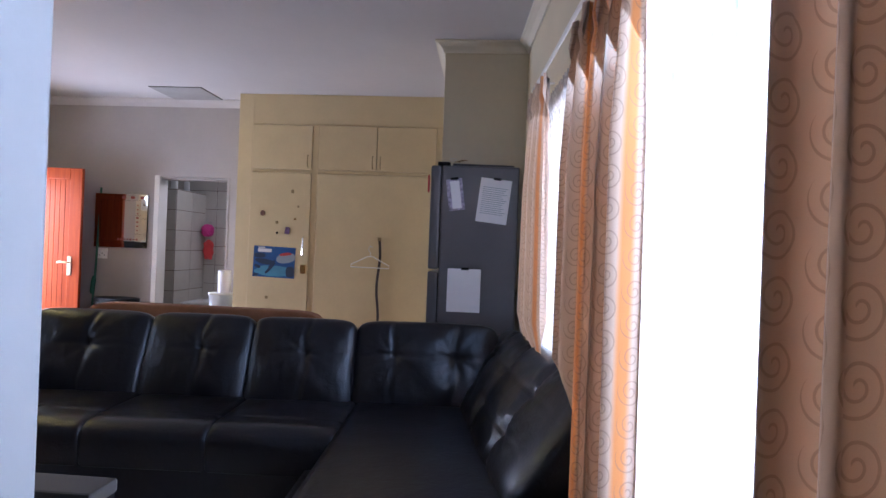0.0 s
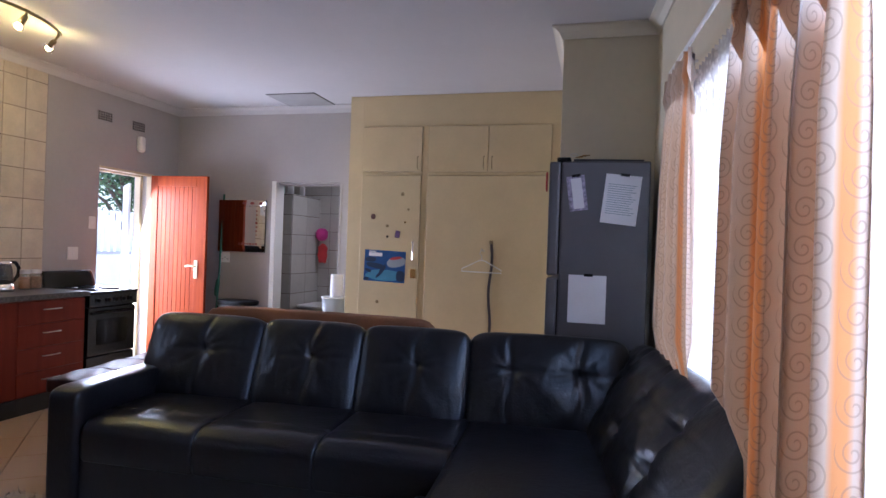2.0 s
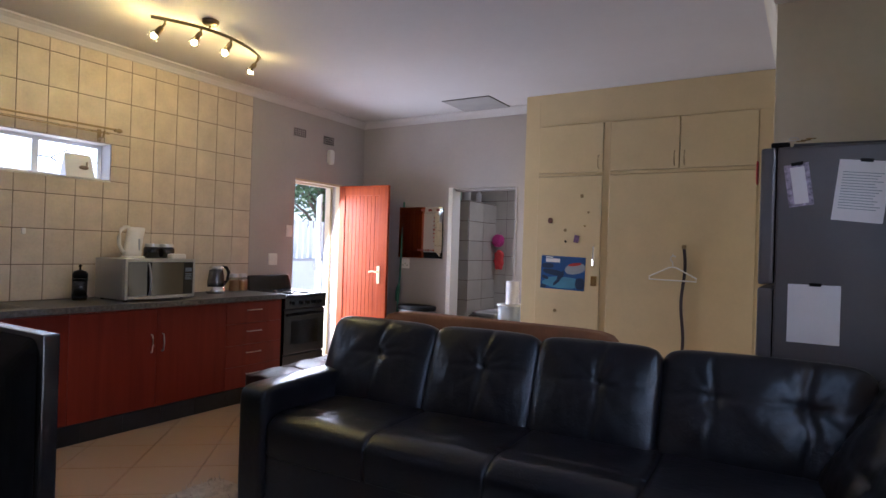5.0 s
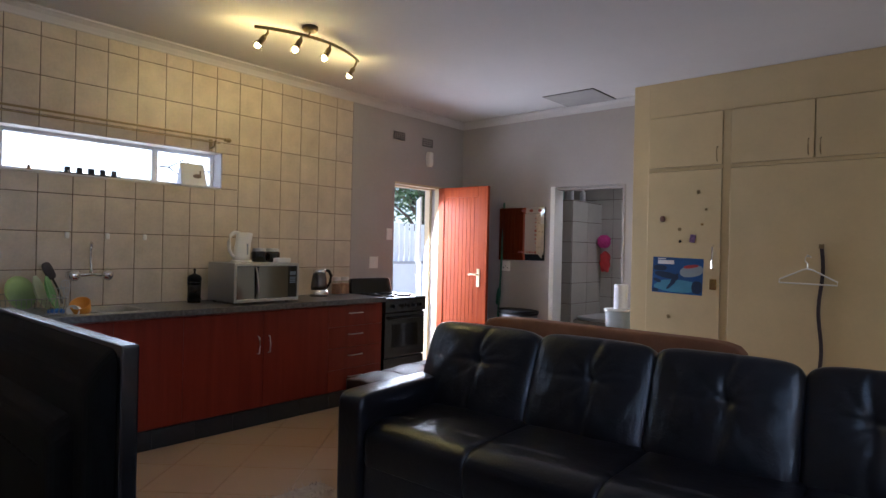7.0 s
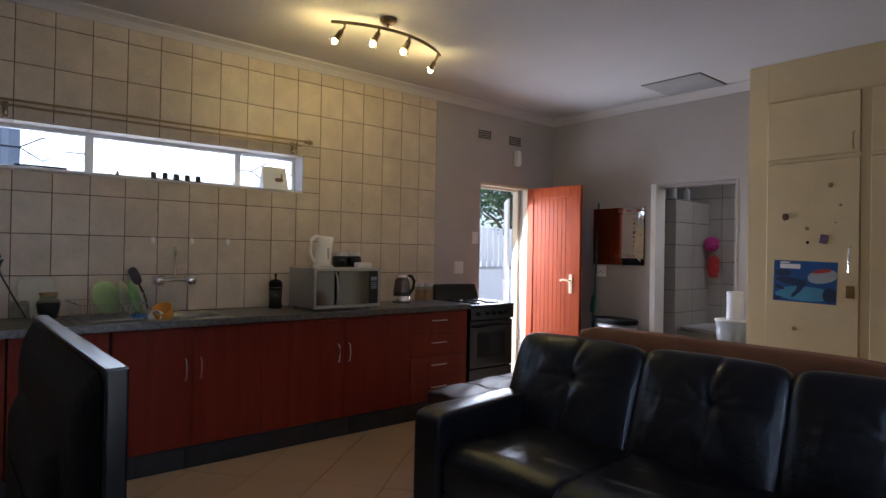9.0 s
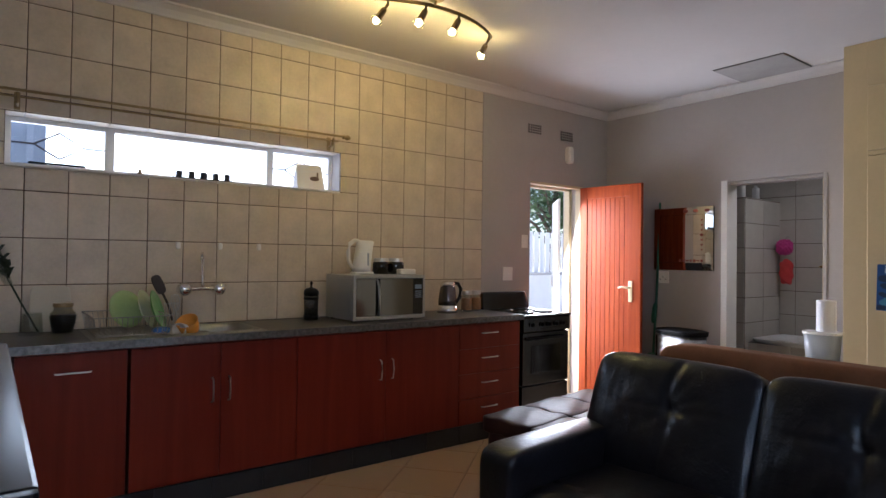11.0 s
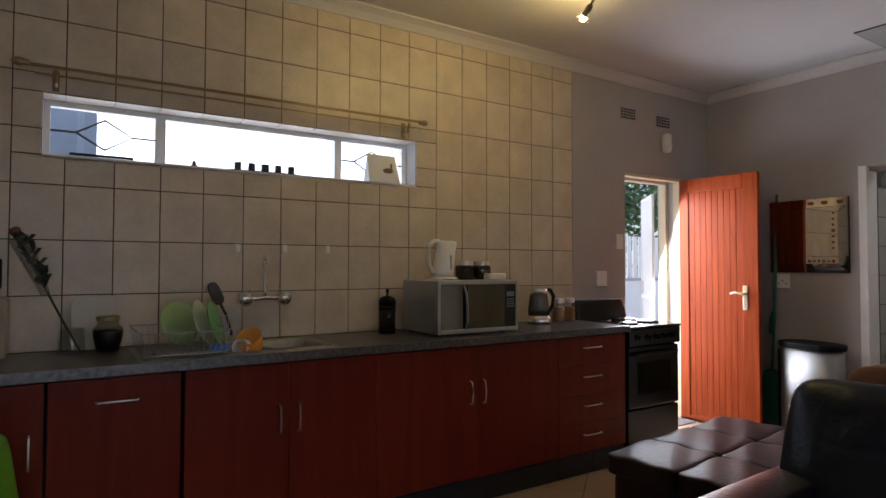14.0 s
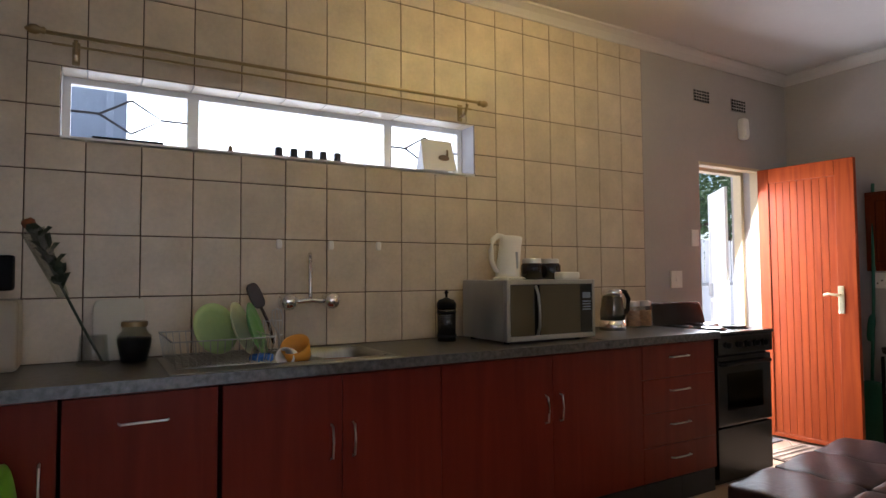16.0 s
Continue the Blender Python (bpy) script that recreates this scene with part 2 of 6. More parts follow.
def tufted(w, h, tufts, depth=0.05, reach=0.16, axis=1, sign=-1):
    """Push button dimples with fan creases into the face that looks along sign * axis; tufts are places on that face in metres."""
    other = [a for a in range(3) if a != axis]

    def shape(p, q):
        if q[axis] * sign > 0.2:
            a, b = p[other[0]], p[other[1]]
            edge = (1 - q[other[0]] ** 4) * (1 - q[other[1]] ** 4)
            p[axis] += sign * edge * (0.0017 * math.sin(a * 23 + 2.1 * math.sin(b * 11 + w * 40)) + 0.0012 * math.sin(b * 37 + 3 * math.sin(a * 17 + w * 71)))
            p[axis] += sign * edge * (0.006 * noise.noise(Vector((a * 7 + w * 19, b * 5, w * 3))) + 0.0024 * noise.noise(Vector((a * 34, b * 9 + w * 11, 4.0))))
            for tx, tz in tufts:
                dx, dz = p[other[0]] - tx, p[other[1]] - tz
                d = math.hypot(dx, dz)
                ang = math.atan2(dz, dx)
                push = depth * (0.55 * math.exp(-d / 0.03) + 0.45 * math.exp(-d / 0.10))
                pleat = (abs(math.cos(ang * 4.5 + tx * 9 + 0.4 + 5 * d)) ** 8) * (0.45 + 0.55 * abs(math.sin(ang))) * math.exp(-((d - 0.05) / 0.085) ** 2)
                push += 0.0065 * pleat + 0.010 * math.exp(-((dx + 0.012 * math.sin(dz * 21 + tx * 5)) / 0.016) ** 2)
                push += 0.006 * math.exp(-((dz + 0.006 * math.sin(dx * 25)) / 0.013) ** 2) * math.exp(-(dx / 0.2) ** 2)
                p[axis] -= sign * push * min(1, q[axis] * sign)
        return p
    return shape


# ---- the building shell ----
H = 2.83           # ceiling
BACK = 5.0         # back wall with the mirror and the bathroom opening
SOUTH = -0.83      # wall behind the television, with the doorway walked through


def east_x(y):
    return 5.10 + 0.07 * (3.1 - y)


# kitchen wall: window strip and outside door
bm = bmesh.new()
KX0, KX1 = -0.24, -0.010
for lo, hi in (((KX0, -2.6, 0), (KX1, -0.09, H)), ((KX0, -0.09, 0), (KX1, 1.90, 1.77)), ((KX0, -0.09, 2.06), (KX1, 1.90, H)),
               ((KX0, 1.90, 0), (KX1, 3.28, H))):
    add_box(bm, lo, hi)
wall_k = tagged(link_mesh("wall_west", bm, PLASTER), "grey plastered kitchen wall behind the beige tiles", "wall", kind="structure")
bm = bmesh.new()
for lo, hi in (((KX0, 3.28, 0), (0, 3.87, H)), ((KX0, 3.87, 2.03), (0, 4.60, H)), ((KX0, 4.60, 0), (0, BACK + 0.15, H))):
    add_box(bm, lo, hi)
tagged(link_mesh("wall_west_door", bm, PLASTER), "grey painted wall round the open outside door", "wall", kind="structure")

bm = bmesh.new()
for lo, hi in (((0, BACK, 0), (1.25, BACK + 0.15, H)), ((1.25, BACK, 2.0), (2.07, BACK + 0.15, H)), ((2.07, BACK, 0), (5.4, BACK + 0.15, H))):
    add_box(bm, lo, hi)
tagged(link_mesh("wall_north", bm, PLASTER), "grey painted back wall with an open bathroom doorway", "wall", kind="structure")


def east_block(bm, y0, y1, z0, z1, inner=0.0, outer=0.25):
    vs = [bm.verts.new((east_x(y) + o, y, z)) for z in (z0, z1) for y, o in ((y0, inner), (y1, inner), (y1, outer), (y0, outer))]
    for f in ((0, 1, 2, 3), (7, 6, 5, 4), (0, 4, 5, 1), (1, 5, 6, 2), (2, 6, 7, 3), (3, 7, 4, 0)):
        bm.faces.new([vs[i] for i in f])


WY0, WY1, WZ0, WZ1 = -0.70, 2.05, 0.55, 2.08
bm = bmesh.new()
east_block(bm, -2.6, WY0, 0, H)
east_block(bm, WY0, WY1, 0, WZ0)
east_block(bm, WY0, WY1, WZ1, H)
east_block(bm, WY1, BACK + 0.15, 0, H)
tagged(link_mesh("wall_east", bm, CREAM_WALL), "cream painted wall with a wide curtained window", "wall", kind="structure")

bm = bmesh.new()
add_box(bm, (0, SOUTH - 0.12, 0), (4.485, SOUTH, H))
add_box(bm, (4.485, SOUTH - 0.12, 2.06), (5.36, SOUTH, H))
tagged(link_mesh("wall_south", bm, PLASTER), "grey painted wall with the inner doorway", "wall", kind="structure")
bm = bmesh.new()
add_box(bm, (4.485, SOUTH - 0.135, 0), (4.523, SOUTH + 0.015, 2.06), 0.004)
add_box(bm, (4.523, SOUTH - 0.135, 2.02), (5.34, SOUTH + 0.015, 2.06), 0.004)
tagged(link_mesh("door_frame", bm, mat("pale_grey_gloss_paint", (0.40, 0.42, 0.45), 0.4, vary=0.06, scale=4, bump=0.08)), "pale grey painted frame of the inner doorway", "door frame", kind="structure")
bm = bmesh.new()
add_box(bm, (3.4, -2.75, 0), (5.7, -2.6, H))
add_box(bm, (3.25, -2.6, 0), (3.4, SOUTH - 0.12, H))
tagged(link_mesh("wall_hall", bm, CREAM_WALL), "plain cream walls behind the inner doorway", "wall", kind="structure")

# pier beside the fridge
tagged(link_mesh("wall_pier", box((4.50, 3.10, 0), (5.30, BACK, H), 0.004), CREAM_WALL), "cream painted wall pier behind the fridge", "wall", kind="structure")

bm = box((-0.24, -2.75, H), (5.9, BACK + 0.15, H + 0.12))
tagged(link_mesh("ceiling", bm, CEIL), "white painted board ceiling", "ceiling", kind="structure")


def cornice(name, path, inward, start=0, end=0, paint=CEIL):
    """A coved moulding between wall and ceiling along a polyline; inward gives the side of the room for each leg."""
    bm = bmesh.new()
    prof = [(0.0, -0.075), (0.012, -0.075), (0.018, -0.06), (0.034, -0.034), (0.060, -0.017), (0.075, -0.012), (0.075, 0.0)]
    for (a, b), nrm in zip(zip(path, path[1:]), inward):
        t = (Vector(b) - Vector(a)).normalized()
        r0 = [bm.verts.new((a[0] + nrm[0] * d - t.x * d * start, a[1] + nrm[1] * d - t.y * d * start, H + z)) for d, z in prof]
        r1 = [bm.verts.new((b[0] + nrm[0] * d + t.x * d * end, b[1] + nrm[1] * d + t.y * d * end, H + z)) for d, z in prof]
        for i in range(len(prof) - 1):
            bm.faces.new((r0[i], r1[i], r1[i + 1], r0[i + 1]))
    return tagged(link_mesh(name, bm, paint), "white coved ceiling cornice", "cornice", kind="structure")


PALE_TRIM = mat("cream_trim_paint", (0.70, 0.66, 0.56), 0.7, vary=0.04, scale=3, bump=0.15, bump_scale=70)
cornice("trim_west", [(0, SOUTH), (0, BACK)], [(1, 0)])
cornice("trim_north", [(0, BACK), (2.30, BACK)], [(0, -1)])
cornice("trim_east", [(east_x(SOUTH), SOUTH), (east_x(3.1), 3.1)], [(-1, 0)], paint=PALE_TRIM)
cornice("trim_pier", [(4.5, 3.1), (5.1, 3.1)], [(0, -1)], 1, -1, PALE_TRIM)
cornice("trim_pier_side", [(4.5, 3.1), (4.5, 4.65)], [(-1, 0)], 1, 0, PALE_TRIM)

# floor slab; the tiles are laid on it at the end
tagged(link_mesh("floor", box((-0.24, -2.75, -0.15), (5.9, 7.0, -0.063)), GROUT), "beige ceramic tiled floor with thin brown joints", "floor", kind="structure")

# ceiling hatch
hatch = empty("ceiling_hatch", pose(1.72, 4.71, H), "pale grey square ceiling hatch board with a thin frame", "hatch")
part("panel", box((-0.262, -0.262, -0.010), (0.262, 0.262, 0.0), 0.002), mat("hatch_board", (0.34, 0.33, 0.33), 0.85, vary=0.14, scale=4), hatch)
bm = bmesh.new()
for lo, hi in (((-0.27, -0.27, -0.006), (0.27, -0.262, 0)), ((-0.27, 0.262, -0.006), (0.27, 0.27, 0)), ((-0.27, -0.262, -0.006), (-0.262, 0.262, 0)), ((0.262, -0.262, -0.006), (0.27, 0.262, 0))):
    add_box(bm, lo, hi)
part("frame", bm, mat("hatch_gap", (0.10, 0.095, 0.09), 0.8), hatch)

# ---- built-in cupboards ----
CY = 4.65
cup = empty("built_in_cupboard", pose(2.30, CY, 0), "cream painted built-in cupboard up to the ceiling", "cupboard")
part("carcass", box((0, 0.02, 0), (2.2, 0.347, H - 0.001)), CUPBOARD, cup)
for nm, lo, hi in (("stile", (0, 0, 0), (0.145, 0.02, H - 0.002)), ("stile", (0.77, 0, 0.08), (0.83, 0.02, 2.52)), ("stile", (2.02, 0, 0.08), (2.2, 0.02, 2.52)), ("plinth_rail", (0.145, 0, 0), (2.2, 0.02, 0.08)),
                   ("rail", (0.145, 0, 2.04), (0.77, 0.02, 2.07)), ("rail", (0.83, 0, 2.04), (2.02, 0.02, 2.07)), ("top_panel", (0.145, 0, 2.52), (2.2, 0.02, H - 0.002))):
    part(nm, box(lo, hi, 0.002, 1), CUPBOARD, cup)


def cup_door(x0, x1, z0, z1):
    g = 0.004
    return part("door", box((x0 + g, -0.012, z0 + g), (x1 - g, 0.012, z1 - g), 0.003, 1), CUPBOARD, cup)


def pull(parent, x, z, h):
    bm = tube([(x, -0.012, z), (x, -0.036, z + 0.012), (x, -0.04, z + h / 2), (x, -0.036, z + h - 0.012), (x, -0.012, z + h)], 0.005)
    part("handle", bm, BRONZE, parent, "slim dull bronze pull handle")


d1 = cup_door(0.145, 0.77, 2.07, 2.52)
pull(d1, 0.73, 2.10, 0.12)
d2 = cup_door(0.83, 1.425, 2.07, 2.52)
pull(d2, 1.385, 2.10, 0.12)
d3 = cup_door(1.425, 2.02, 2.07, 2.52)
pull(d3, 1.465, 2.10, 0.12)
d4 = cup_door(0.145, 0.77, 0.08, 2.04)
bm = tube([(0.715, -0.012, 1.20), (0.715, -0.045, 1.215), (0.715, -0.047, 1.30), (0.715, -0.045, 1.385), (0.715, -0.012, 1.40)], 0.008)
part("handle", bm, CHROME, d4, "chrome bar handle")
part("latch", box((0.69, -0.024, 1.03), (0.745, -0.012, 1.12), 0.004), BRASS, d4, "small brass latch plate")
d5 = cup_door(0.83, 2.02, 0.08, 2.04)

# ---- fridge ----
fr = empty("fridge", pose(4.545, 2.62, 0), "tall grey two-door fridge beside the curtains", "fridge")
part("body", box((0, 0, 0.02), (0.50, 0.46, 1.87), 0.012), FRIDGE, fr)
for nm, z0, z1 in (("door", 0.05, 1.18), ("door", 1.195, 1.87)):
    dd = part(nm, box((-0.072, 0.004, z0), (-0.006, 0.456, z1), 0.014), FRIDGE, fr)
    part("gasket", box((-0.006, 0.012, z0 + 0.01), (0.0, 0.448, z1 - 0.01)), BLACK_PLASTIC, dd)
part("hinge_cover", box((-0.03, 0.01, 1.87), (0.05, 0.09, 1.895), 0.006), BLACK_PLASTIC, fr)

# ---- kitchen units ----
CT = 0.865
FLOOR = -0.055       # the finished floor
CABX = 0.575


HANDLE = mat("satin_nickel", (0.72, 0.71, 0.68), 0.28, metal=1.0, vary=0.03)


def base_unit(y0, y1, kind):
    u = empty("base_cabinet", pose(0, y0, 0), "red-brown cherry laminate base cabinet with slim steel handles", "cabinet", "kitchen base cabinets")
    w = y1 - y0
    part("body", box((0.0, 0.001, 0.08), (CABX - 0.02, w - 0.001, CT - 0.042)), CABINET, u)
    g = 0.0008
    z0, z1 = 0.085, 0.815

    def front(name, ya, yb, za, zb):
        return part(name, box((CABX - 0.019, ya + g, za + g), (CABX, yb - g, zb - g), 0.0012, 1), CABINET, u)

    def grip(o, pts):
        part("handle", tube(pts, 0.0042, 8), HANDLE, o, "curved steel bar handle")

    def upright(o, y, z):
        grip(o, [(CABX, y, z), (CABX + 0.02, y, z + 0.006), (CABX + 0.028, y, z + 0.065), (CABX + 0.02, y, z + 0.124), (CABX, y, z + 0.13)])

    def level(o, y, z):
        grip(o, [(CABX, y - 0.075, z), (CABX + 0.02, y - 0.07, z + 0.001), (CABX + 0.028, y, z + 0.003), (CABX + 0.02, y + 0.07, z + 0.001), (CABX, y + 0.075, z)])
    if kind == "pair":
        a = front("door", 0, w / 2, z0, z1)
        b = front("door", w / 2, w, z0, z1)
        upright(a, w / 2 - 0.045, 0.495)
        upright(b, w / 2 + 0.045, 0.495)
    elif kind == "drawers":
        step = (z1 - z0) / 4
        for i in range(4):
            level(front("drawer", 0, w, z0 + i * step, z0 + (i + 1) * step), w * 0.48, z0 + (i + 0.61) * step)
    elif kind == "single":
        level(front("door", 0, w, z0, z1), w * 0.5, 0.72)
    elif kind == "left":
        upright(front("door", 0, w, z0, z1), w - 0.045, 0.495)
    return u


base_unit(-0.60, -0.055, "left")
base_unit(-0.045, 0.425, "single")
base_unit(0.44, 1.3385, "pair")
base_unit(1.339, 2.5795, "pair")
base_unit(2.5805, 3.185, "drawers")
tagged(link_mesh("plinth", box((0.0, -0.60, FLOOR), (0.554, 3.18, 0.079)), GROUT), "black tiled plinth under the kitchen cabinets", "plinth", kind="structure")

plinth = bpy.data.objects["plinth"]
for i in range(13):
    part("tile", box((0.554, -0.60 + i * 0.2908, FLOOR + 0.003), (0.566, -0.602 + (i + 1) * 0.2908, 0.078), 0.0015, 1), KICK, plinth)

bm = bmesh.new()
SINK = (0.14, 0.50, 0.62, 1.12)   # x0 x1 y0 y1 of the cut-out
for lo, hi in (((0, -0.62, CT - 0.04), (0.61, SINK[2], CT)), ((0, SINK[2], CT - 0.04), (SINK[0], SINK[3], CT)), ((SINK[1], SINK[2], CT - 0.04), (0.61, SINK[3], CT)), ((0, SINK[3], CT - 0.04), (0.61, 2.30, CT))):
    add_box(bm, lo, hi)
for v in bm.verts:
    if v.co.x > 0.6 and v.co.z > CT - 0.01:
        v.co.x -= 0.004
wt = empty("worktop", None, "dark speckled granite-look worktop with a sink cut-out", "worktop")
part("slab", bm, COUNTER, wt)
part("end_slab", box((0, 2.303, CT - 0.04), (0.61, 3.20, CT + 0.002), 0.003), COUNTER, wt)

# ---- stove ----
stove = empty("stove", pose(0.02, 3.235, 0), "black freestanding electric stove with solid plates", "stove")
part("body", box((0, 0, 0.0), (0.50, 0.55, 0.83), 0.006), BLACK, stove)
part("hob", box((-0.005, -0.004, 0.83), (0.555, 0.554, 0.852), 0.008), BLACK, stove)
part("splashback", soft_box((0.045, 0.545, 0.165), 16, 10, (0, 0, 0), lambda p, q: Vector((p.x - 0.02 * q.z, p.y * (1 - 0.06 * max(0, q.z)), p.z))), BLACK, stove, smooth=True, m=pose(0.03, 0.275, 0.925))
part("control_panel", box((0.50, 0.0, 0.715), (0.548, 0.55, 0.83), 0.008), BLACK, stove)
for i in range(5):
    part("knob", lathe([(0.0, 0.0), (0.02, 0.0), (0.019, 0.012), (0.014, 0.022), (0.0, 0.024)], 14, (0.548, 0.09 + i * 0.085 + (0.03 if i else 0), 0.772), 'X'), BLACK_PLASTIC, stove, smooth=True)
od = part("oven_door", box((0.50, 0.006, 0.29), (0.535, 0.544, 0.705), 0.008), BLACK, stove)
part("oven_window", box((0.534, 0.10, 0.38), (0.538, 0.45, 0.60), 0.001), glass_mat("smoked_glass", (0.05, 0.05, 0.055), 0.08), od)
part("oven_handle", tube([(0.535, 0.05, 0.655), (0.56, 0.055, 0.66), (0.562, 0.275, 0.662), (0.56, 0.495, 0.66), (0.535, 0.50, 0.655)], 0.011), BLACK_PLASTIC, od)
part("drawer", box((0.50, 0.006, 0.035), (0.53, 0.544, 0.278), 0.006), BLACK, stove)
for px, py, pr in ((0.16, 0.15, 0.075), (0.38, 0.15, 0.09), (0.16, 0.40, 0.09), (0.38, 0.40, 0.075)):
    part("hotplate", lathe([(pr + 0.012, 0.850), (pr + 0.012, 0.856), (pr, 0.857), (pr, 0.866), (pr - 0.01, 0.868), (0.02, 0.867), (0.0, 0.864)], 28, (px, py, 0)), BLACK, stove, smooth=True)

tagged(link_mesh("baseboard", box((0.03, BACK - 0.014, FLOOR), (1.22, BACK - 0.001, FLOOR + 0.085), 0.002, 1), KICK), "black tile baseboard along the grey back wall", "baseboard", kind="structure")

# ---- outside door leaf ----
leaf = empty("wooden_door", pose(0.01, 4.60, 0.0, 0, 0, 4), "red-brown varnished plank door standing wide open", "door")
LW = 0.675
bm = bmesh.new()
for lo, hi in (((0, -0.04, 0.02), (0.085, 0, 2.015)), ((LW - 0.125, -0.04, 0.02), (LW, 0, 2.015)), ((0.085, -0.04, 1.90), (LW - 0.125, 0, 2.015)), ((0.085, -0.04, 0.02), (LW - 0.125, 0, 0.05))):
    add_box(bm, lo, hi, 0.003, 1)
part("frame", bm, DOOR_WOOD, leaf)
nb = 9
bw = (LW - 0.21) / nb
for i in range(nb):
    part("plank", box((0.085 + i * bw + 0.0009, -0.031, 0.05), (0.085 + (i + 1) * bw - 0.0009, -0.008, 1.90), 0.0018, 1), DOOR_WOOD, leaf)
hp = part("handle_plate", box((LW - 0.122, -0.047, 0.915), (LW - 0.084, -0.04, 1.11), 0.003), PALE_BRASS, leaf, "brass lever handle plate")
part("lever", tube([(LW - 0.103, -0.047, 1.045), (LW - 0.103, -0.085, 1.045), (LW - 0.115, -0.09, 1.047), (LW - 0.16, -0.09, 1.053), (LW - 0.20, -0.088, 1.043)], 0.009), PALE_BRASS, hp)
bm = bmesh.new()
add_box(bm, (-0.20, 3.87, 0), (-0.13, 3.905, 2.03), 0.003)
add_box(bm, (-0.20, 4.565, 0), (-0.13, 4.60, 2.03), 0.003)
add_box(bm, (-0.20, 3.905, 1.995), (-0.13, 4.565, 2.03), 0.003)
add_box(bm, (-0.06, 3.87, 2.005), (0.012, 4.60, 2.03), 0.003)
add_box(bm, (-0.06, 4.575, 0), (0.006, 4.60, 2.005), 0.003)
tagged(link_mesh("door_1", bm, mat("cream_frame_paint", (0.62, 0.52, 0.34), 0.45)), "cream painted frame of the outside door", "door frame", kind="structure")

# ---- black corner sofa ----
def seat_block(w, d, h, front, wrinkled, seed):
    """A seat cushion: soft rolled front edge, narrow sewn joints at the sides, a wrinkled hide on top."""
    bm = bmesh.new()
    bmesh.ops.create_cube(bm, size=2.0)
    bmesh.ops.subdivide_edges(bm, edges=bm.edges[:], cuts=34, use_grid_fill=True)
    for v in bm.verts:
        q = v.co.copy()
        p = Vector((q.x * w / 2, q.y * d / 2, q.z * h / 2))
        if q.z > -0.2:
            side = max(0.0, (abs(q.x) * w / 2 - (w / 2 - 0.022)) / 0.022)
            roll = max(0.0, (front - (p.y + d / 2)) / front)
            p.z -= 0.009 * side ** 2 * max(0, q.z)
            p.z -= 0.034 * roll ** 2.4 * max(0, q.z)
            p.z += 0.010 * (1 - q.x ** 2) * (1 - q.y ** 2) * max(0, q.z)
            p.z += 0.0028 * noise.noise(Vector((p.x * 6 + seed, p.y * 9, 1.7))) * max(0, q.z)
            if wrinkled:
                near = math.exp(-((p.y + 0.19) / 0.07) ** 2 - ((p.x + 0.02) / 0.12) ** 2)
                p.z += 0.0045 * near * math.sin(p.x * 85 + 26 * p.y + 3 * noise.noise(Vector((p.x * 14, p.y * 14, 0))))
        if q.y < -0.5:
            p.y += 0.020 * max(0.0, q.z) ** 3 + 0.010 * max(0.0, -q.z) ** 3
            p.y += 0.004 * max(0.0, (abs(q.x) * w / 2 - (w / 2 - 0.02)) / 0.02) ** 2
        v.co = p
    return bm



sofa = empty("corner_sofa", pose(2.235, 1.33, 0, 0, 0, 2.5), "black leather corner sofa with tufted back cushions and chaise", "sofa")
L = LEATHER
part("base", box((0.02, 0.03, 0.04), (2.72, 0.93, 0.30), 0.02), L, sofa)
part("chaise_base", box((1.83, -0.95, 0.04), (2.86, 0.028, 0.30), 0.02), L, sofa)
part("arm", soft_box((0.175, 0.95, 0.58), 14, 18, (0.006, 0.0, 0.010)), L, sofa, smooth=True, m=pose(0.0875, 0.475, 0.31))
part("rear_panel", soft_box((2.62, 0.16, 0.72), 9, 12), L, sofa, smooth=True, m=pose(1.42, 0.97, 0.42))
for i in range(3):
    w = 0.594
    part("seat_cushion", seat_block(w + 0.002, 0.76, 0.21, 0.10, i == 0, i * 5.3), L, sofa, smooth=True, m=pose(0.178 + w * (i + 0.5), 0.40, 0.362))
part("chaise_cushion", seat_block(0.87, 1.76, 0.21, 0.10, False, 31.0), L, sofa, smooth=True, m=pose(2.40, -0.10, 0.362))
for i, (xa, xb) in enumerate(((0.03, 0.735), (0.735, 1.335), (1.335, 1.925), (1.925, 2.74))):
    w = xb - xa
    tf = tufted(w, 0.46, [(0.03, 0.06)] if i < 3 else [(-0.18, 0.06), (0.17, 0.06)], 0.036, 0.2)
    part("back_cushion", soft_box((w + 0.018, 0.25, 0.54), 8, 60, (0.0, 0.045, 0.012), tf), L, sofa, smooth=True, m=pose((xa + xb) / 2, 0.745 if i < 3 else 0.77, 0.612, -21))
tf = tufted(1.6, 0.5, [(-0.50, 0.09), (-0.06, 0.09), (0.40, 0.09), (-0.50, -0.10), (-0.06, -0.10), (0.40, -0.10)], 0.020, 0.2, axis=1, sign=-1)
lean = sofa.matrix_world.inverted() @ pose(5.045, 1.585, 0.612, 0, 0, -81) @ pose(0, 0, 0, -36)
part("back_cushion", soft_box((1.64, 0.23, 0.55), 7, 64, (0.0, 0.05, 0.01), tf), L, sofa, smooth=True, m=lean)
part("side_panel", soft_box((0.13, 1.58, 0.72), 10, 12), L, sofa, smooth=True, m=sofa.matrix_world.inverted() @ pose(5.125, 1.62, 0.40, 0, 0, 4))

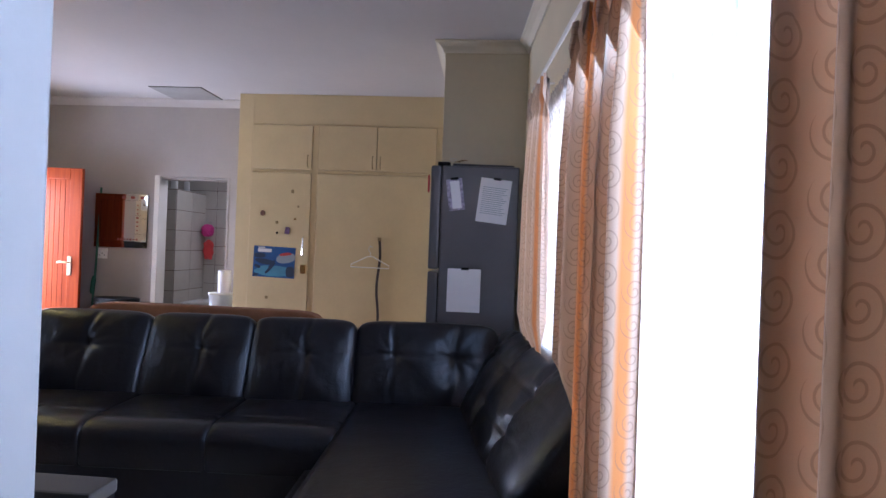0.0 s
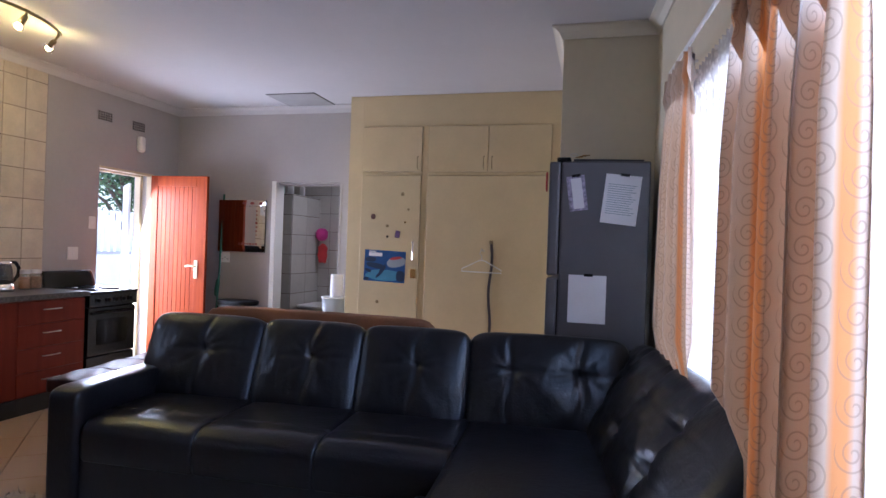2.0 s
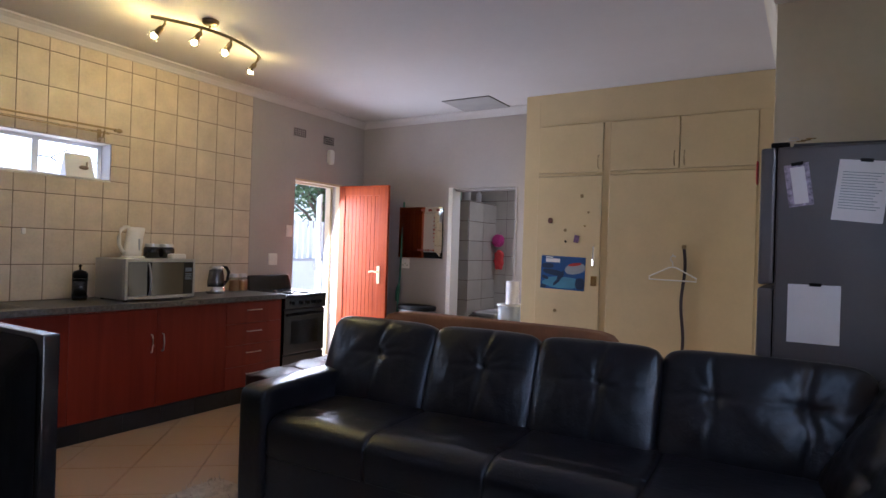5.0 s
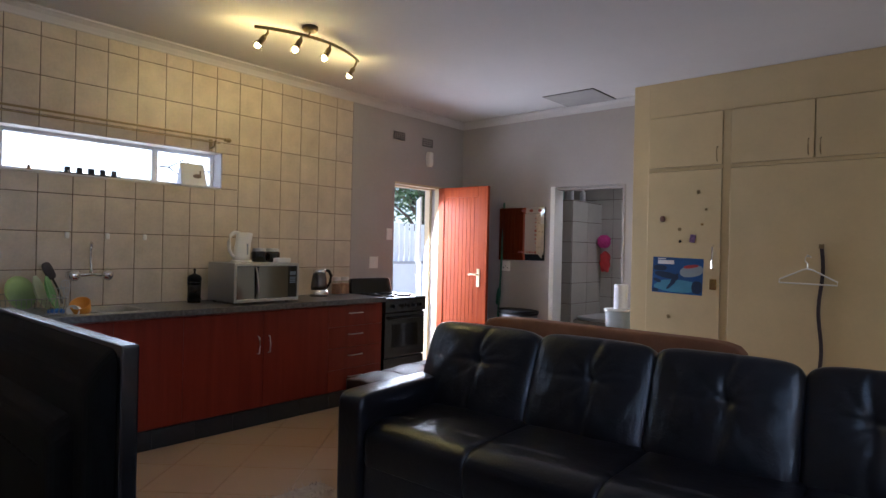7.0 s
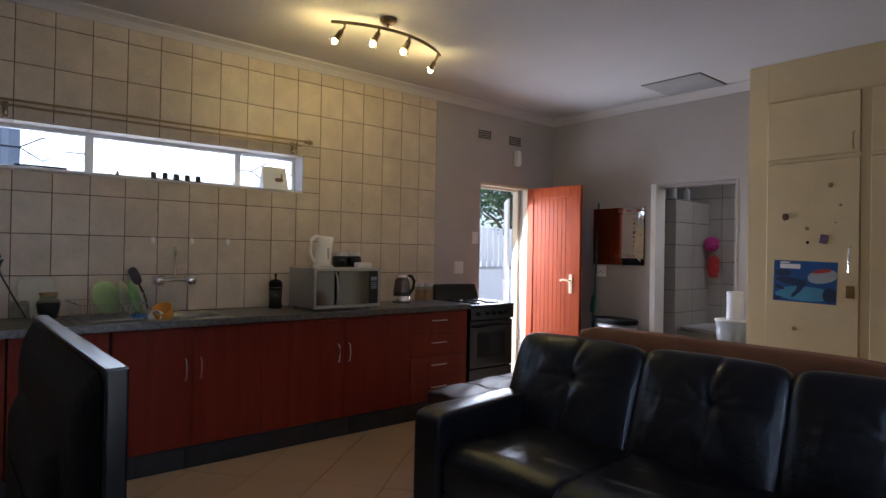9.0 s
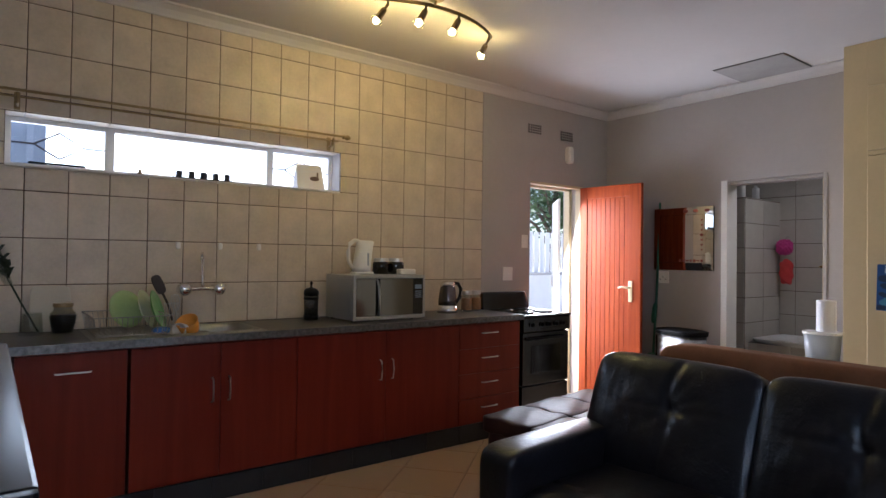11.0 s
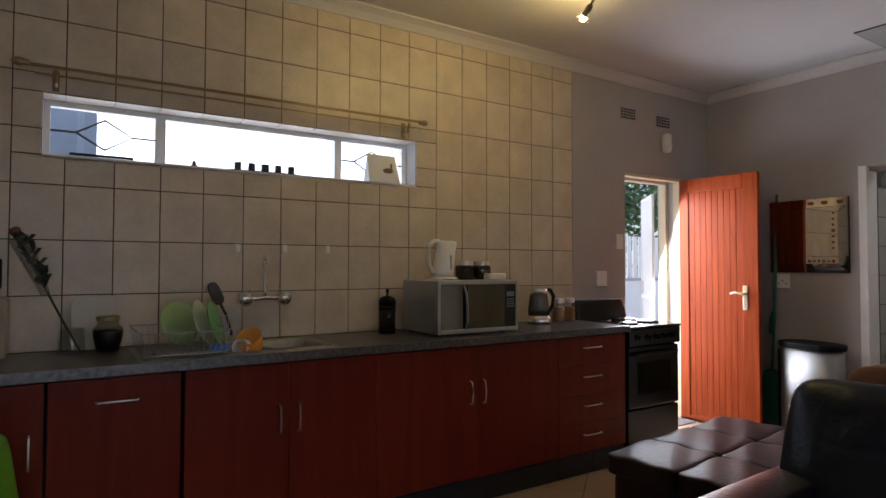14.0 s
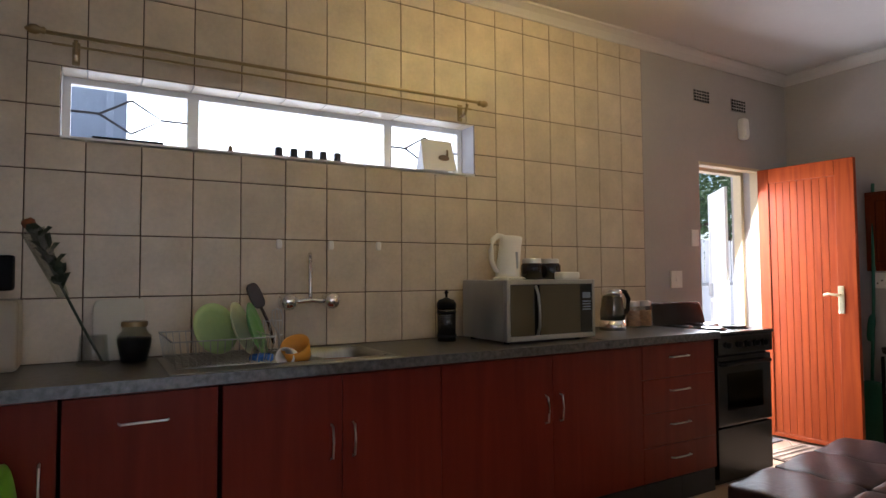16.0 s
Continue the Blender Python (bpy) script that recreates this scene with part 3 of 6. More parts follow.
# ---- ottoman behind the arm ----
ott = empty("ottoman", pose(1.68, 2.66, 0, 0, 0, 6), "dark maroon leather ottoman with a tufted padded top", "ottoman")
part("body", soft_box((0.68, 1.10, 0.33), 10, 8), MAROON_LEATHER, ott, smooth=True, m=pose(0, 0, 0.195))
for ix in range(2):
    for iy in range(3):
        part("pad", soft_box((0.345, 0.37, 0.09), 14, 12, (0, 0, 0.008), lambda p, q: p + Vector((0, 0, 0.004 * math.sin(p.x * 37 + p.y * 19)))), MAROON_LEATHER, ott, smooth=True,
             m=pose(-0.17 + 0.34 * ix, -0.365 + 0.365 * iy, 0.375))

# ---- brown couch back standing behind the sofa ----
brown = empty("brown_couch", pose(2.95, 2.72, 0, 0, 0, -1), "brown suede couch seen from behind over the sofa", "couch")
part("backrest", soft_box((1.66, 0.14, 0.86), 12, 12), BROWN_BOARD, brown, smooth=True, m=pose(0, 0, 0.447))
part("seat", soft_box((1.60, 0.55, 0.30), 9, 10), BROWN_BOARD, brown, smooth=True, m=pose(0, 0.34, 0.20))

# ---- television ----
TV_BLACK = mat("gloss_black_plastic", (0.004, 0.004, 0.005), 0.18, vary=0.1, spec=0.5)
TV_SHELL = mat("matt_black_plastic", (0.0035, 0.0035, 0.004), 0.5, vary=0.15, bump=0.03, bump_scale=300, spec=0.1)
DARK_SLOT = mat("dark_slot", (0.003, 0.003, 0.003), 0.9)
tv = empty("television", pose(3.01, -0.155, 0.50), "black flat television seen from behind", "television")
part("bezel", box((-0.43, 0.004, 0.075), (0.43, 0.036, 0.628), 0.004), TV_BLACK, tv)
part("screen", box((-0.405, 0.0355, 0.10), (0.405, 0.0375, 0.60), 0.001), BLACK, tv)


def shell_tier(y0, y1, w0, w1, zb, t0, t1, r):
    """One tier of the back shell: a tapered tub with rounded shoulders, from the wide rim y0 back to y1."""
    bm = bmesh.new()
    rings = []
    for k in range(7):
        f = k / 6
        e = 1 - (1 - f) ** 2 if k < 6 else 1.0
        y, w, t = y0 + (y1 - y0) * e, w0 + (w1 - w0) * f, t0 + (t1 - t0) * f
        ring = [(-w, zb), (w, zb)]
        for q in range(5):
            g = q / 4 * math.pi / 2
            ring.append((w - r + r * math.cos(g), t - r + r * math.sin(g)))
        for q in range(5):
            g = math.pi / 2 + q / 4 * math.pi / 2
            ring.append((-w + r + r * math.cos(g), t - r + r * math.sin(g)))
        rings.append([bm.verts.new((x, y, z)) for x, z in ring])
    n = len(rings[0])
    for r0, r1 in zip(rings, rings[1:]):
        for k in range(n):
            bm.faces.new((r0[k], r0[(k + 1) % n], r1[(k + 1) % n], r1[k]))
    bm.faces.new(rings[0])
    bm.faces.new(rings[-1])
    return bm


part("back_shell", shell_tier(0.003, -0.030, 0.412, 0.33, 0.09, 0.618, 0.525, 0.03), TV_SHELL, tv, smooth=False)
part("back_cover", shell_tier(-0.028, -0.058, 0.30, 0.22, 0.12, 0.48, 0.42, 0.04), TV_SHELL, tv, smooth=False)
for i in range(9):
    part("vent_slot", box((-0.16 + i * 0.04, -0.0595, 0.36), (-0.134 + i * 0.04, -0.0575, 0.366)), DARK_SLOT, tv)
part("power_cable", tube([(-0.1, -0.06, 0.16), (-0.13, -0.10, 0.22), (-0.25, -0.11, 0.25), (-0.40, -0.14, 0.22), (-0.46, -0.25, 0.12), (-0.48, -0.30, 0.005)], 0.0035, 6), BLACK_PLASTIC, tv, smooth=True)
part("neck", box((-0.08, -0.05, 0.01), (0.08, 0.0, 0.10), 0.006), BLACK_PLASTIC, tv)
part("foot", box((-0.22, -0.12, 0), (0.22, 0.09, 0.014), 0.006), BLACK_PLASTIC, tv)
stand = empty("tv_stand", pose(2.95, -0.47, 0), "dark wooden television stand against the wall", "stand")
part("top", box((-0.6, -0.3, 0.47), (0.6, 0.34, 0.50), 0.004), BLACK_PLASTIC, stand)
for x in (-0.58, 0.55):
    part("side", box((x, -0.28, 0), (x + 0.03, 0.28, 0.47)), BLACK_PLASTIC, stand)
part("shelf", box((-0.55, -0.28, 0.2), (0.55, 0.28, 0.22)), BLACK_PLASTIC, stand)

# ---- fabrics, foliage and other special materials ----
def curtain_mat():
    m = bpy.data.materials.new("swirl_curtain_fabric")
    m.use_nodes = True
    n, l = m.node_tree.nodes, m.node_tree.links
    b = n["Principled BSDF"]
    out = n["Material Output"]

    def math_node(op, a, c=None):
        k = n.new("ShaderNodeMath")
        k.operation = op
        for i, v in enumerate((a, c)):
            if v is None:
                continue
            if isinstance(v, (int, float)):
                k.inputs[i].default_value = v
            else:
                l.new(v, k.inputs[i])
        return k.outputs[0]
    uv = n.new("ShaderNodeUVMap")
    sep = n.new("ShaderNodeSeparateXYZ")
    l.new(uv.outputs[0], sep.inputs[0])
    u = math_node('DIVIDE', sep.outputs[0], 0.070)
    col = math_node('FLOOR', u)
    shift = math_node('MULTIPLY', math_node('MODULO', col, 2.0), 0.5)
    v = math_node('ADD', math_node('DIVIDE', sep.outputs[1], 0.080), shift)
    lu = math_node('SUBTRACT', math_node('FRACT', u), 0.5)
    lv = math_node('SUBTRACT', math_node('FRACT', v), 0.5)
    r = math_node('SQRT', math_node('ADD', math_node('MULTIPLY', lu, lu), math_node('MULTIPLY', lv, lv)))
    th = math_node('DIVIDE', math_node('ARCTAN2', lv, lu), 2 * math.pi)
    sp = math_node('FRACT', math_node('SUBTRACT', math_node('MULTIPLY', r, 4.6), th))
    line = math_node('MULTIPLY', math_node('LESS_THAN', sp, 0.23), math_node('LESS_THAN', r, 0.46))
    line = math_node('MULTIPLY', line, math_node('GREATER_THAN', r, 0.04))
    # orange stripes, which also paint in daylight glowing through the fold valleys
    wave = math_node('SINE', math_node('MULTIPLY', sep.outputs[0], 27.0))
    band = n.new("ShaderNodeMapRange")
    band.inputs[1].default_value, band.inputs[2].default_value = 0.80, 0.96
    l.new(wave, band.inputs[0])
    noi = n.new("ShaderNodeTexNoise")
    noi.inputs["Scale"].default_value = 900
    l.new(uv.outputs[0], noi.inputs[0])
    base = n.new("ShaderNodeMix")
    base.data_type = 'RGBA'
    base.inputs[6].default_value = (0.53, 0.415, 0.325, 1)
    base.inputs[7].default_value = (0.60, 0.24, 0.06, 1)
    l.new(band.outputs[0], base.inputs[0])
    swirl = n.new("ShaderNodeMix")
    swirl.data_type = 'RGBA'
    l.new(math_node('MULTIPLY', line, 0.45), swirl.inputs[0])
    l.new(base.outputs[2], swirl.inputs[6])
    swirl.inputs[7].default_value = (0.20, 0.135, 0.11, 1)
    gr = n.new("ShaderNodeMix")
    gr.data_type = 'RGBA'
    gr.blend_type = 'MULTIPLY'
    gr.inputs[0].default_value = 0.3
    l.new(swirl.outputs[2], gr.inputs[6])
    l.new(noi.outputs[0], gr.inputs[7])
    l.new(gr.outputs[2], b.inputs["Base Color"])
    b.inputs["Roughness"].default_value = 0.75
    b.inputs["Sheen Weight"].default_value = 0.3
    tr = n.new("ShaderNodeBsdfTranslucent")
    warm = n.new("ShaderNodeMix")
    warm.data_type = 'RGBA'
    warm.blend_type = 'MULTIPLY'
    warm.inputs[0].default_value = 1.0
    l.new(gr.outputs[2], warm.inputs[6])
    warm.inputs[7].default_value = (1.0, 0.72, 0.48, 1)
    l.new(warm.outputs[2], tr.inputs[0])
    mix = n.new("ShaderNodeMixShader")
    mix.inputs[0].default_value = 0.15
    l.new(b.outputs[0], mix.inputs[1])
    l.new(tr.outputs[0], mix.inputs[2])
    l.new(mix.outputs[0], out.inputs[0])
    return m


def net_mat():
    m = bpy.data.materials.new("white_net_fabric")
    m.use_nodes = True
    n, l = m.node_tree.nodes, m.node_tree.links
    b = n["Principled BSDF"]
    b.inputs["Base Color"].default_value = (0.85, 0.84, 0.86, 1)
    b.inputs["Roughness"].default_value = 0.9
    tr = n.new("ShaderNodeBsdfTranslucent")
    tr.inputs[0].default_value = (0.92, 0.92, 0.95, 1)
    tp = n.new("ShaderNodeBsdfTransparent")
    m1, m2 = n.new("ShaderNodeMixShader"), n.new("ShaderNodeMixShader")
    m1.inputs[0].default_value = 0.6
    l.new(b.outputs[0], m1.inputs[1])
    l.new(tr.outputs[0], m1.inputs[2])
    tc = n.new("ShaderNodeTexCoord")
    vo = n.new("ShaderNodeTexVoronoi")
    vo.inputs["Scale"].default_value = 34
    l.new(tc.outputs["Object"], vo.inputs[0])
    rg = n.new("ShaderNodeMapRange")
    rg.inputs[1].default_value, rg.inputs[2].default_value = 0.25, 0.55
    rg.inputs[3].default_value, rg.inputs[4].default_value = 0.40, 0.62
    l.new(vo.outputs["Distance"], rg.inputs[0])
    l.new(rg.outputs[0], m2.inputs[0])
    l.new(m1.outputs[0], m2.inputs[1])
    l.new(tp.outputs[0], m2.inputs[2])
    l.new(m2.outputs[0], n["Material Output"].inputs[0])
    return m


CURTAIN = curtain_mat()
NET = net_mat()
LEAF = mat("green_foliage", (0.06, 0.11, 0.035), 0.6, vary=0.5, scale=4)
RED_MESH = mat("red_bath_mesh", (0.62, 0.05, 0.05), 0.7, vary=0.2, bump=0.5)
PINK = mat("pink_bath_mesh", (0.62, 0.05, 0.28), 0.7, vary=0.2, bump=0.5)
GREEN_PLATE = mat("pale_green_plastic", (0.34, 0.47, 0.22), 0.4, vary=0.08)
GREEN_DEEP = mat("green_plastic", (0.15, 0.36, 0.13), 0.4, vary=0.08)
ORANGE = mat("orange_plastic", (0.70, 0.30, 0.03), 0.4)
COFFEE = mat("ground_coffee", (0.02, 0.012, 0.01), 0.8, vary=0.4, scale=60, bump=0.6, bump_scale=300)
BLUE = mat("blue_print", (0.015, 0.08, 0.26), 0.45, vary=0.25, scale=6)
LIGHT_BLUE = mat("light_blue_print", (0.08, 0.26, 0.42), 0.45, vary=0.2, scale=9)
DARK_BLUE = mat("dark_blue_print", (0.012, 0.03, 0.08), 0.45)
GREY_PRINT = mat("grey_print", (0.30, 0.34, 0.39), 0.45)
RED_PRINT = mat("red_print", (0.42, 0.04, 0.04), 0.45)
RUG = mat("pale_shag", (0.50, 0.44, 0.40), 0.95, vary=0.25, scale=20)
BULB = glow("warm_bulb", (1.0, 0.74, 0.30), 16)
MIRROR = mat("mirror_silver", (0.86, 0.86, 0.86), 0.02, metal=1.0, vary=0.0)

# ---- east window ----
ang = math.degrees(math.atan2(0.07, 1))
WIN = pose(east_x(0.675) + 0.17, 0.675, 0, 0, 0, ang)
win = empty("window_1", WIN, "wide white steel window behind net and curtains", "window", kind="structure")
HWW = (WY1 - WY0) / 2
bm = bmesh.new()
for lo, hi in (((-0.025, -HWW, WZ0), (0.025, HWW, WZ0 + 0.05)), ((-0.025, -HWW, WZ1 - 0.05), (0.025, HWW, WZ1)), ((-0.025, -HWW, WZ0 + 0.05), (0.025, -HWW + 0.05, WZ1 - 0.05)), ((-0.025, HWW - 0.05, WZ0 + 0.05), (0.025, HWW, WZ1 - 0.05)),
               ((-0.02, -0.48, WZ0 + 0.05), (0.02, -0.44, WZ1 - 0.05)), ((-0.02, 0.44, WZ0 + 0.05), (0.02, 0.48, WZ1 - 0.05))):
    add_box(bm, lo, hi)
part("window_frame", bm, WHITE, win)
for y0, y1 in ((-HWW + 0.05, -0.48), (-0.44, 0.44), (0.48, HWW - 0.05)):
    p = part("pane", box((-0.003, y0, WZ0 + 0.05), (0.003, y1, WZ1 - 0.05)), PANE, win)
    p.visible_shadow = False
part("window_sill", box((-0.19, -HWW, WZ0 - 0.02), (-0.03, HWW, WZ0 + 0.004)), WHITE, win)
backdrop = tagged(link_mesh("backdrop", box((9.0, -8, -0.1), (9.05, 9, 6)), SKYGLOW), "hazy overexposed daylight beyond the window", "backdrop", kind="structure")


def drape(y0, y1, ztop, zbot, folds, amp, off, seed, lean=0.0, held=0.0, pressed=0.02):
    """A gathered curtain hung along the east wall: folds grow downwards from a pleated heading."""
    rnd = random.Random(seed)
    ph = [rnd.uniform(0, 6.28) for _ in range(6)]
    nu, nv = folds * 14, 44
    bm = bmesh.new()
    uvl = bm.loops.layers.uv.new("UVMap")
    grid, us = [], []
    for j in range(nv + 1):
        v = j / nv
        z = zbot + (ztop - zbot) * v
        row, acc, ul = [], 0.0, []
        prev = None
        for i in range(nu + 1):
            s = i / nu
            drop = 1 - v
            a = amp * (0.45 + 0.55 * min(1, drop * 4))
            if v > 0.965:
                a *= 0.75
            x = a * (math.sin(2 * math.pi * folds * s + ph[0] + 0.5 * math.sin(3 * s + ph[1]) + 0.35 * drop * math.sin(5 * s + ph[2])) + 0.35 * math.sin(2 * math.pi * folds * 2.3 * s + ph[3]))
            if v > 0.945:
                x += 0.013 * math.sin(2 * math.pi * folds * 5 * s + ph[4])
            elif v > 0.93:
                x *= 0.8
            y = y0 + (y1 - y0) * (s + 0.25 / folds * math.sin(2 * math.pi * folds * s + ph[5])) + lean * drop * (s - 0.5)
            gap = off
            if held:      # the sofa back holds the cloth against the wall below this height
                hold = max(0.0, min(1.0, (held - z) / 0.14)) * max(0.0, min(1.0, (y - 0.71) / 0.09))
                x *= 1 - 0.8 * hold
                gap = off + (pressed - off) * hold
            p = Vector((east_x(y) - gap + x, y, z + (0.006 * math.sin(2 * math.pi * folds * 5 * s) if v > 0.99 else 0)))
            if prev is not None and j == 0 or prev is not None:
                acc += (p - prev).length
            prev = p
            row.append(bm.verts.new(p))
            ul.append(acc)
        grid.append(row)
        us.append(ul)
    for j in range(nv):
        for i in range(nu):
            f = bm.faces.new((grid[j][i], grid[j][i + 1], grid[j + 1][i + 1], grid[j + 1][i]))
            for lp, (jj, ii) in zip(f.loops, ((j, i), (j, i + 1), (j + 1, i + 1), (j + 1, i))):
                lp[uvl].uv = (us[nv // 2][ii], grid[jj][ii].co.z)
    return bm


def curtain(y0, y1, folds, seed, amp=0.05, ztop=2.19, off=0.115, lean=0.0, held=0.0, pressed=0.02):
    c = link_mesh("curtain", drape(y0, y1, ztop, 0.04, folds, amp, off, seed, lean, held, pressed), CURTAIN, smooth=True)
    return tagged(c, "beige and orange swirl patterned curtain hanging to the floor", "curtain", "window curtains")


curtain(-0.80, -0.425, 3, 3, 0.045)
curtain(0.20, 1.03, 5, 8, 0.045, 2.15, 0.10, 0.10, 0.94)
curtain(1.56, 2.05, 4, 5, 0.04, 2.16, 0.105, 0.34, 1.0, 0.10)
net = link_mesh("net_curtain", drape(-0.72, 2.03, 2.16, 0.30, 26, 0.006, 0.014, 11), NET, smooth=True)
tagged(net, "white lace net curtain filling the window", "net curtain")
rail = empty("curtain_rail", None, "thin white curtain rail above the window", "curtain rail")
part("rail", tube([(east_x(y) - 0.10, y, 2.205) for y in (-0.8, 0.0, 0.7, 1.4, 2.05)], 0.009), WHITE_PLASTIC, rail)
for y in (-0.6, 0.7, 1.95):
    part("bracket", tube([(east_x(y), y, 2.225), (east_x(y) - 0.05, y, 2.222), (east_x(y) - 0.10, y, 2.212)], 0.006), WHITE_PLASTIC, rail)

# ---- kitchen window strip ----
# near-black colour paints the burglar bars as backlit silhouettes
BAR_SILHOUETTE = mat("bar_silhouette", (0.06, 0.06, 0.065), 0.5)
kw = empty("window_2", pose(-0.16, 0, 0), "long low white steel kitchen window", "window", kind="structure")
Y0, Y1, Z0, Z1 = -0.09, 1.90, 1.77, 2.06
bm = bmesh.new()
for lo, hi in (((-0.02, Y0, Z0), (0.02, Y1, Z0 + 0.03)), ((-0.02, Y0, Z1 - 0.03), (0.02, Y1, Z1)), ((-0.02, Y0, Z0 + 0.03), (0.02, Y0 + 0.03, Z1 - 0.03)), ((-0.02, Y1 - 0.03, Z0 + 0.03), (0.02, Y1, Z1 - 0.03)),
               ((-0.02, 0.40, Z0 + 0.03), (0.02, 0.45, Z1 - 0.03)), ((-0.02, 1.40, Z0 + 0.03), (0.02, 1.445, Z1 - 0.03))):
    add_box(bm, lo, hi)
part("window_frame", bm, WHITE, kw)
for y0, y1 in ((Y0 + 0.03, 0.40), (0.45, 1.40), (1.445, Y1 - 0.03)):
    p = part("pane", box((-0.003, y0, Z0 + 0.03), (0.003, y1, Z1 - 0.03)), PANE, kw)
    p.visible_shadow = False
for ya, yb in ((Y0 + 0.03, 0.40), (1.445, Y1 - 0.03)):
    ym, zm = (ya + yb) / 2, (Z0 + Z1) / 2
    bm = bmesh.new()
    add_tube(bm, [(0.012, ya, zm), (0.012, ym - 0.125, zm)], 0.006, 6)
    add_tube(bm, [(0.012, ym - 0.125, zm), (0.012, ym, zm + 0.075), (0.012, ym + 0.125, zm), (0.012, ym, zm - 0.075), (0.012, ym - 0.125, zm)], 0.006, 6)
    add_tube(bm, [(0.012, ym + 0.125, zm), (0.012, yb, zm)], 0.005, 6)
    part("burglar_bar", bm, BAR_SILHOUETTE, kw)
part("window_stay", box((0.02, 0.02, Z0 + 0.03), (0.035, 0.30, Z0 + 0.042), 0.003), BLACK_PLASTIC, kw)
part("window_sill", box((0.022, Y0, Z0 - 0.012), (0.16, Y1, Z0 + 0.006)), WHITE, kw)
link = tagged(link_mesh("backdrop", box((-9.05, -7, 1.6), (-9.0, 8.2, 7)), SKYGLOW), "hazy overexposed sky beyond the kitchen window", "backdrop", kind="structure")

# upright ribbed sheet added for the blue-grey shape behind the left pane
cr_ = empty("carport_roof", pose(-2.35, 0, 0), "blue-grey neighbouring wall outside the kitchen window", "shed")
part("sheet", box((-0.05, -2.4, -0.151), (0.0, 0.24, 3.3)), mat("blue_grey_sheet", (0.30, 0.36, 0.44), 0.5, vary=0.2, scale=2), cr_)
for i in range(9):
    part("rib", box((0.0, -2.3 + i * 0.3, -0.151), (0.02, -2.25 + i * 0.3, 3.3)), mat("blue_grey_rib", (0.36, 0.42, 0.50), 0.5), cr_)

# curtain rod
rod = empty("curtain_rod", None, "antique brass double curtain rod with finials over the kitchen window", "curtain rod")
part("rod", tube([(0.085, -0.14, 2.156), (0.085, 1.87, 2.164)], 0.008, 10), BRONZE, rod)
part("rod", tube([(0.055, -0.12, 2.126), (0.055, 1.85, 2.128)], 0.005, 10), BRONZE, rod)
for y, s in ((-0.14, -1), (1.87, 1)):
    part("finial", lathe([(0.009, 0), (0.016, s * 0.006), (0.012, s * 0.016), (0.02, s * 0.032), (0.018, s * 0.05), (0.006, s * 0.066), (0.0, s * 0.07)], 14, (0.085, y, 2.16), 'Y'), BRONZE, rod, smooth=True)
for y in (-0.04, 1.80):
    bm = tube([(0.0, y, 2.085), (0.06, y, 2.095), (0.085, y, 2.145)], 0.008)
    add_box(bm, (0.0, y - 0.014, 2.065), (0.008, y + 0.014, 2.16), 0.002)
    part("bracket", bm, BRONZE, rod)

# things on the kitchen window sill
ZS = Z0 + 0.006
tray = tagged(link_mesh("tray", box((-0.10, 0.76, ZS), (-0.04, 1.14, ZS + 0.012), 0.004), mat("dark_wood_tray", (0.05, 0.03, 0.025), 0.5)), "thin dark wooden tray on the window sill", "tray")
for i in range(5):
    r = 0.019 if i != 2 else 0.022
    pot = link_mesh("candle_cup", lathe([(0.0, 0.0), (r * 0.85, 0.0), (r, 0.006), (r, 0.04), (r * 0.9, 0.042), (r * 0.85, 0.012), (0, 0.012)], 16, (-0.07, 0.805 + i * 0.075, ZS + 0.012)), mat("dark_cup", (0.03, 0.03, 0.035), 0.4), smooth=True)
    tagged(pot, "small dark candle cup on the sill tray", "cup", "cups on the sill tray")
cal = empty("desk_calendar", pose(-0.03, 1.655, ZS) @ Matrix.Scale(1.2, 4), "standing desk calendar with a small bird picture", "calendar")
bm = bmesh.new()
vs = [bm.verts.new(p) for p in ((0.035, -0.075, 0), (0.035, 0.10, 0), (0.005, 0.085, 0.145), (0.005, -0.075, 0.145), (-0.045, -0.075, 0), (-0.045, 0.10, 0))]
bm.faces.new((vs[0], vs[1], vs[2], vs[3]))
bm.faces.new((vs[3], vs[2], vs[5], vs[4]))
bm.faces.new((vs[0], vs[3], vs[4]))
part("card", bm, PAPER, cal)
bm = bmesh.new()
bmesh.ops.create_uvsphere(bm, u_segments=12, v_segments=8, radius=1, matrix=pose(0.024, 0.035, 0.062) @ Matrix.Diagonal((0.003, 0.03, 0.014, 1)))
add_box(bm, (0.021, 0.05, 0.07), (0.025, 0.058, 0.10))
part("bird_picture", bm, mat("brown_print", (0.16, 0.11, 0.10), 0.7), cal)
orn = link_mesh("ornament", lathe([(0.0, 0), (0.02, 0), (0.022, 0.01), (0.01, 0.02), (0.012, 0.03), (0.0, 0.045)], 12, (-0.07, 0.58, ZS)), BRONZE, smooth=True)
tagged(orn, "tiny bronze ornament on the window sill", "ornament")

# ---- wall fittings ----
DARK_HOLE = mat("dark_hole", (0.01, 0.01, 0.01), 0.9)


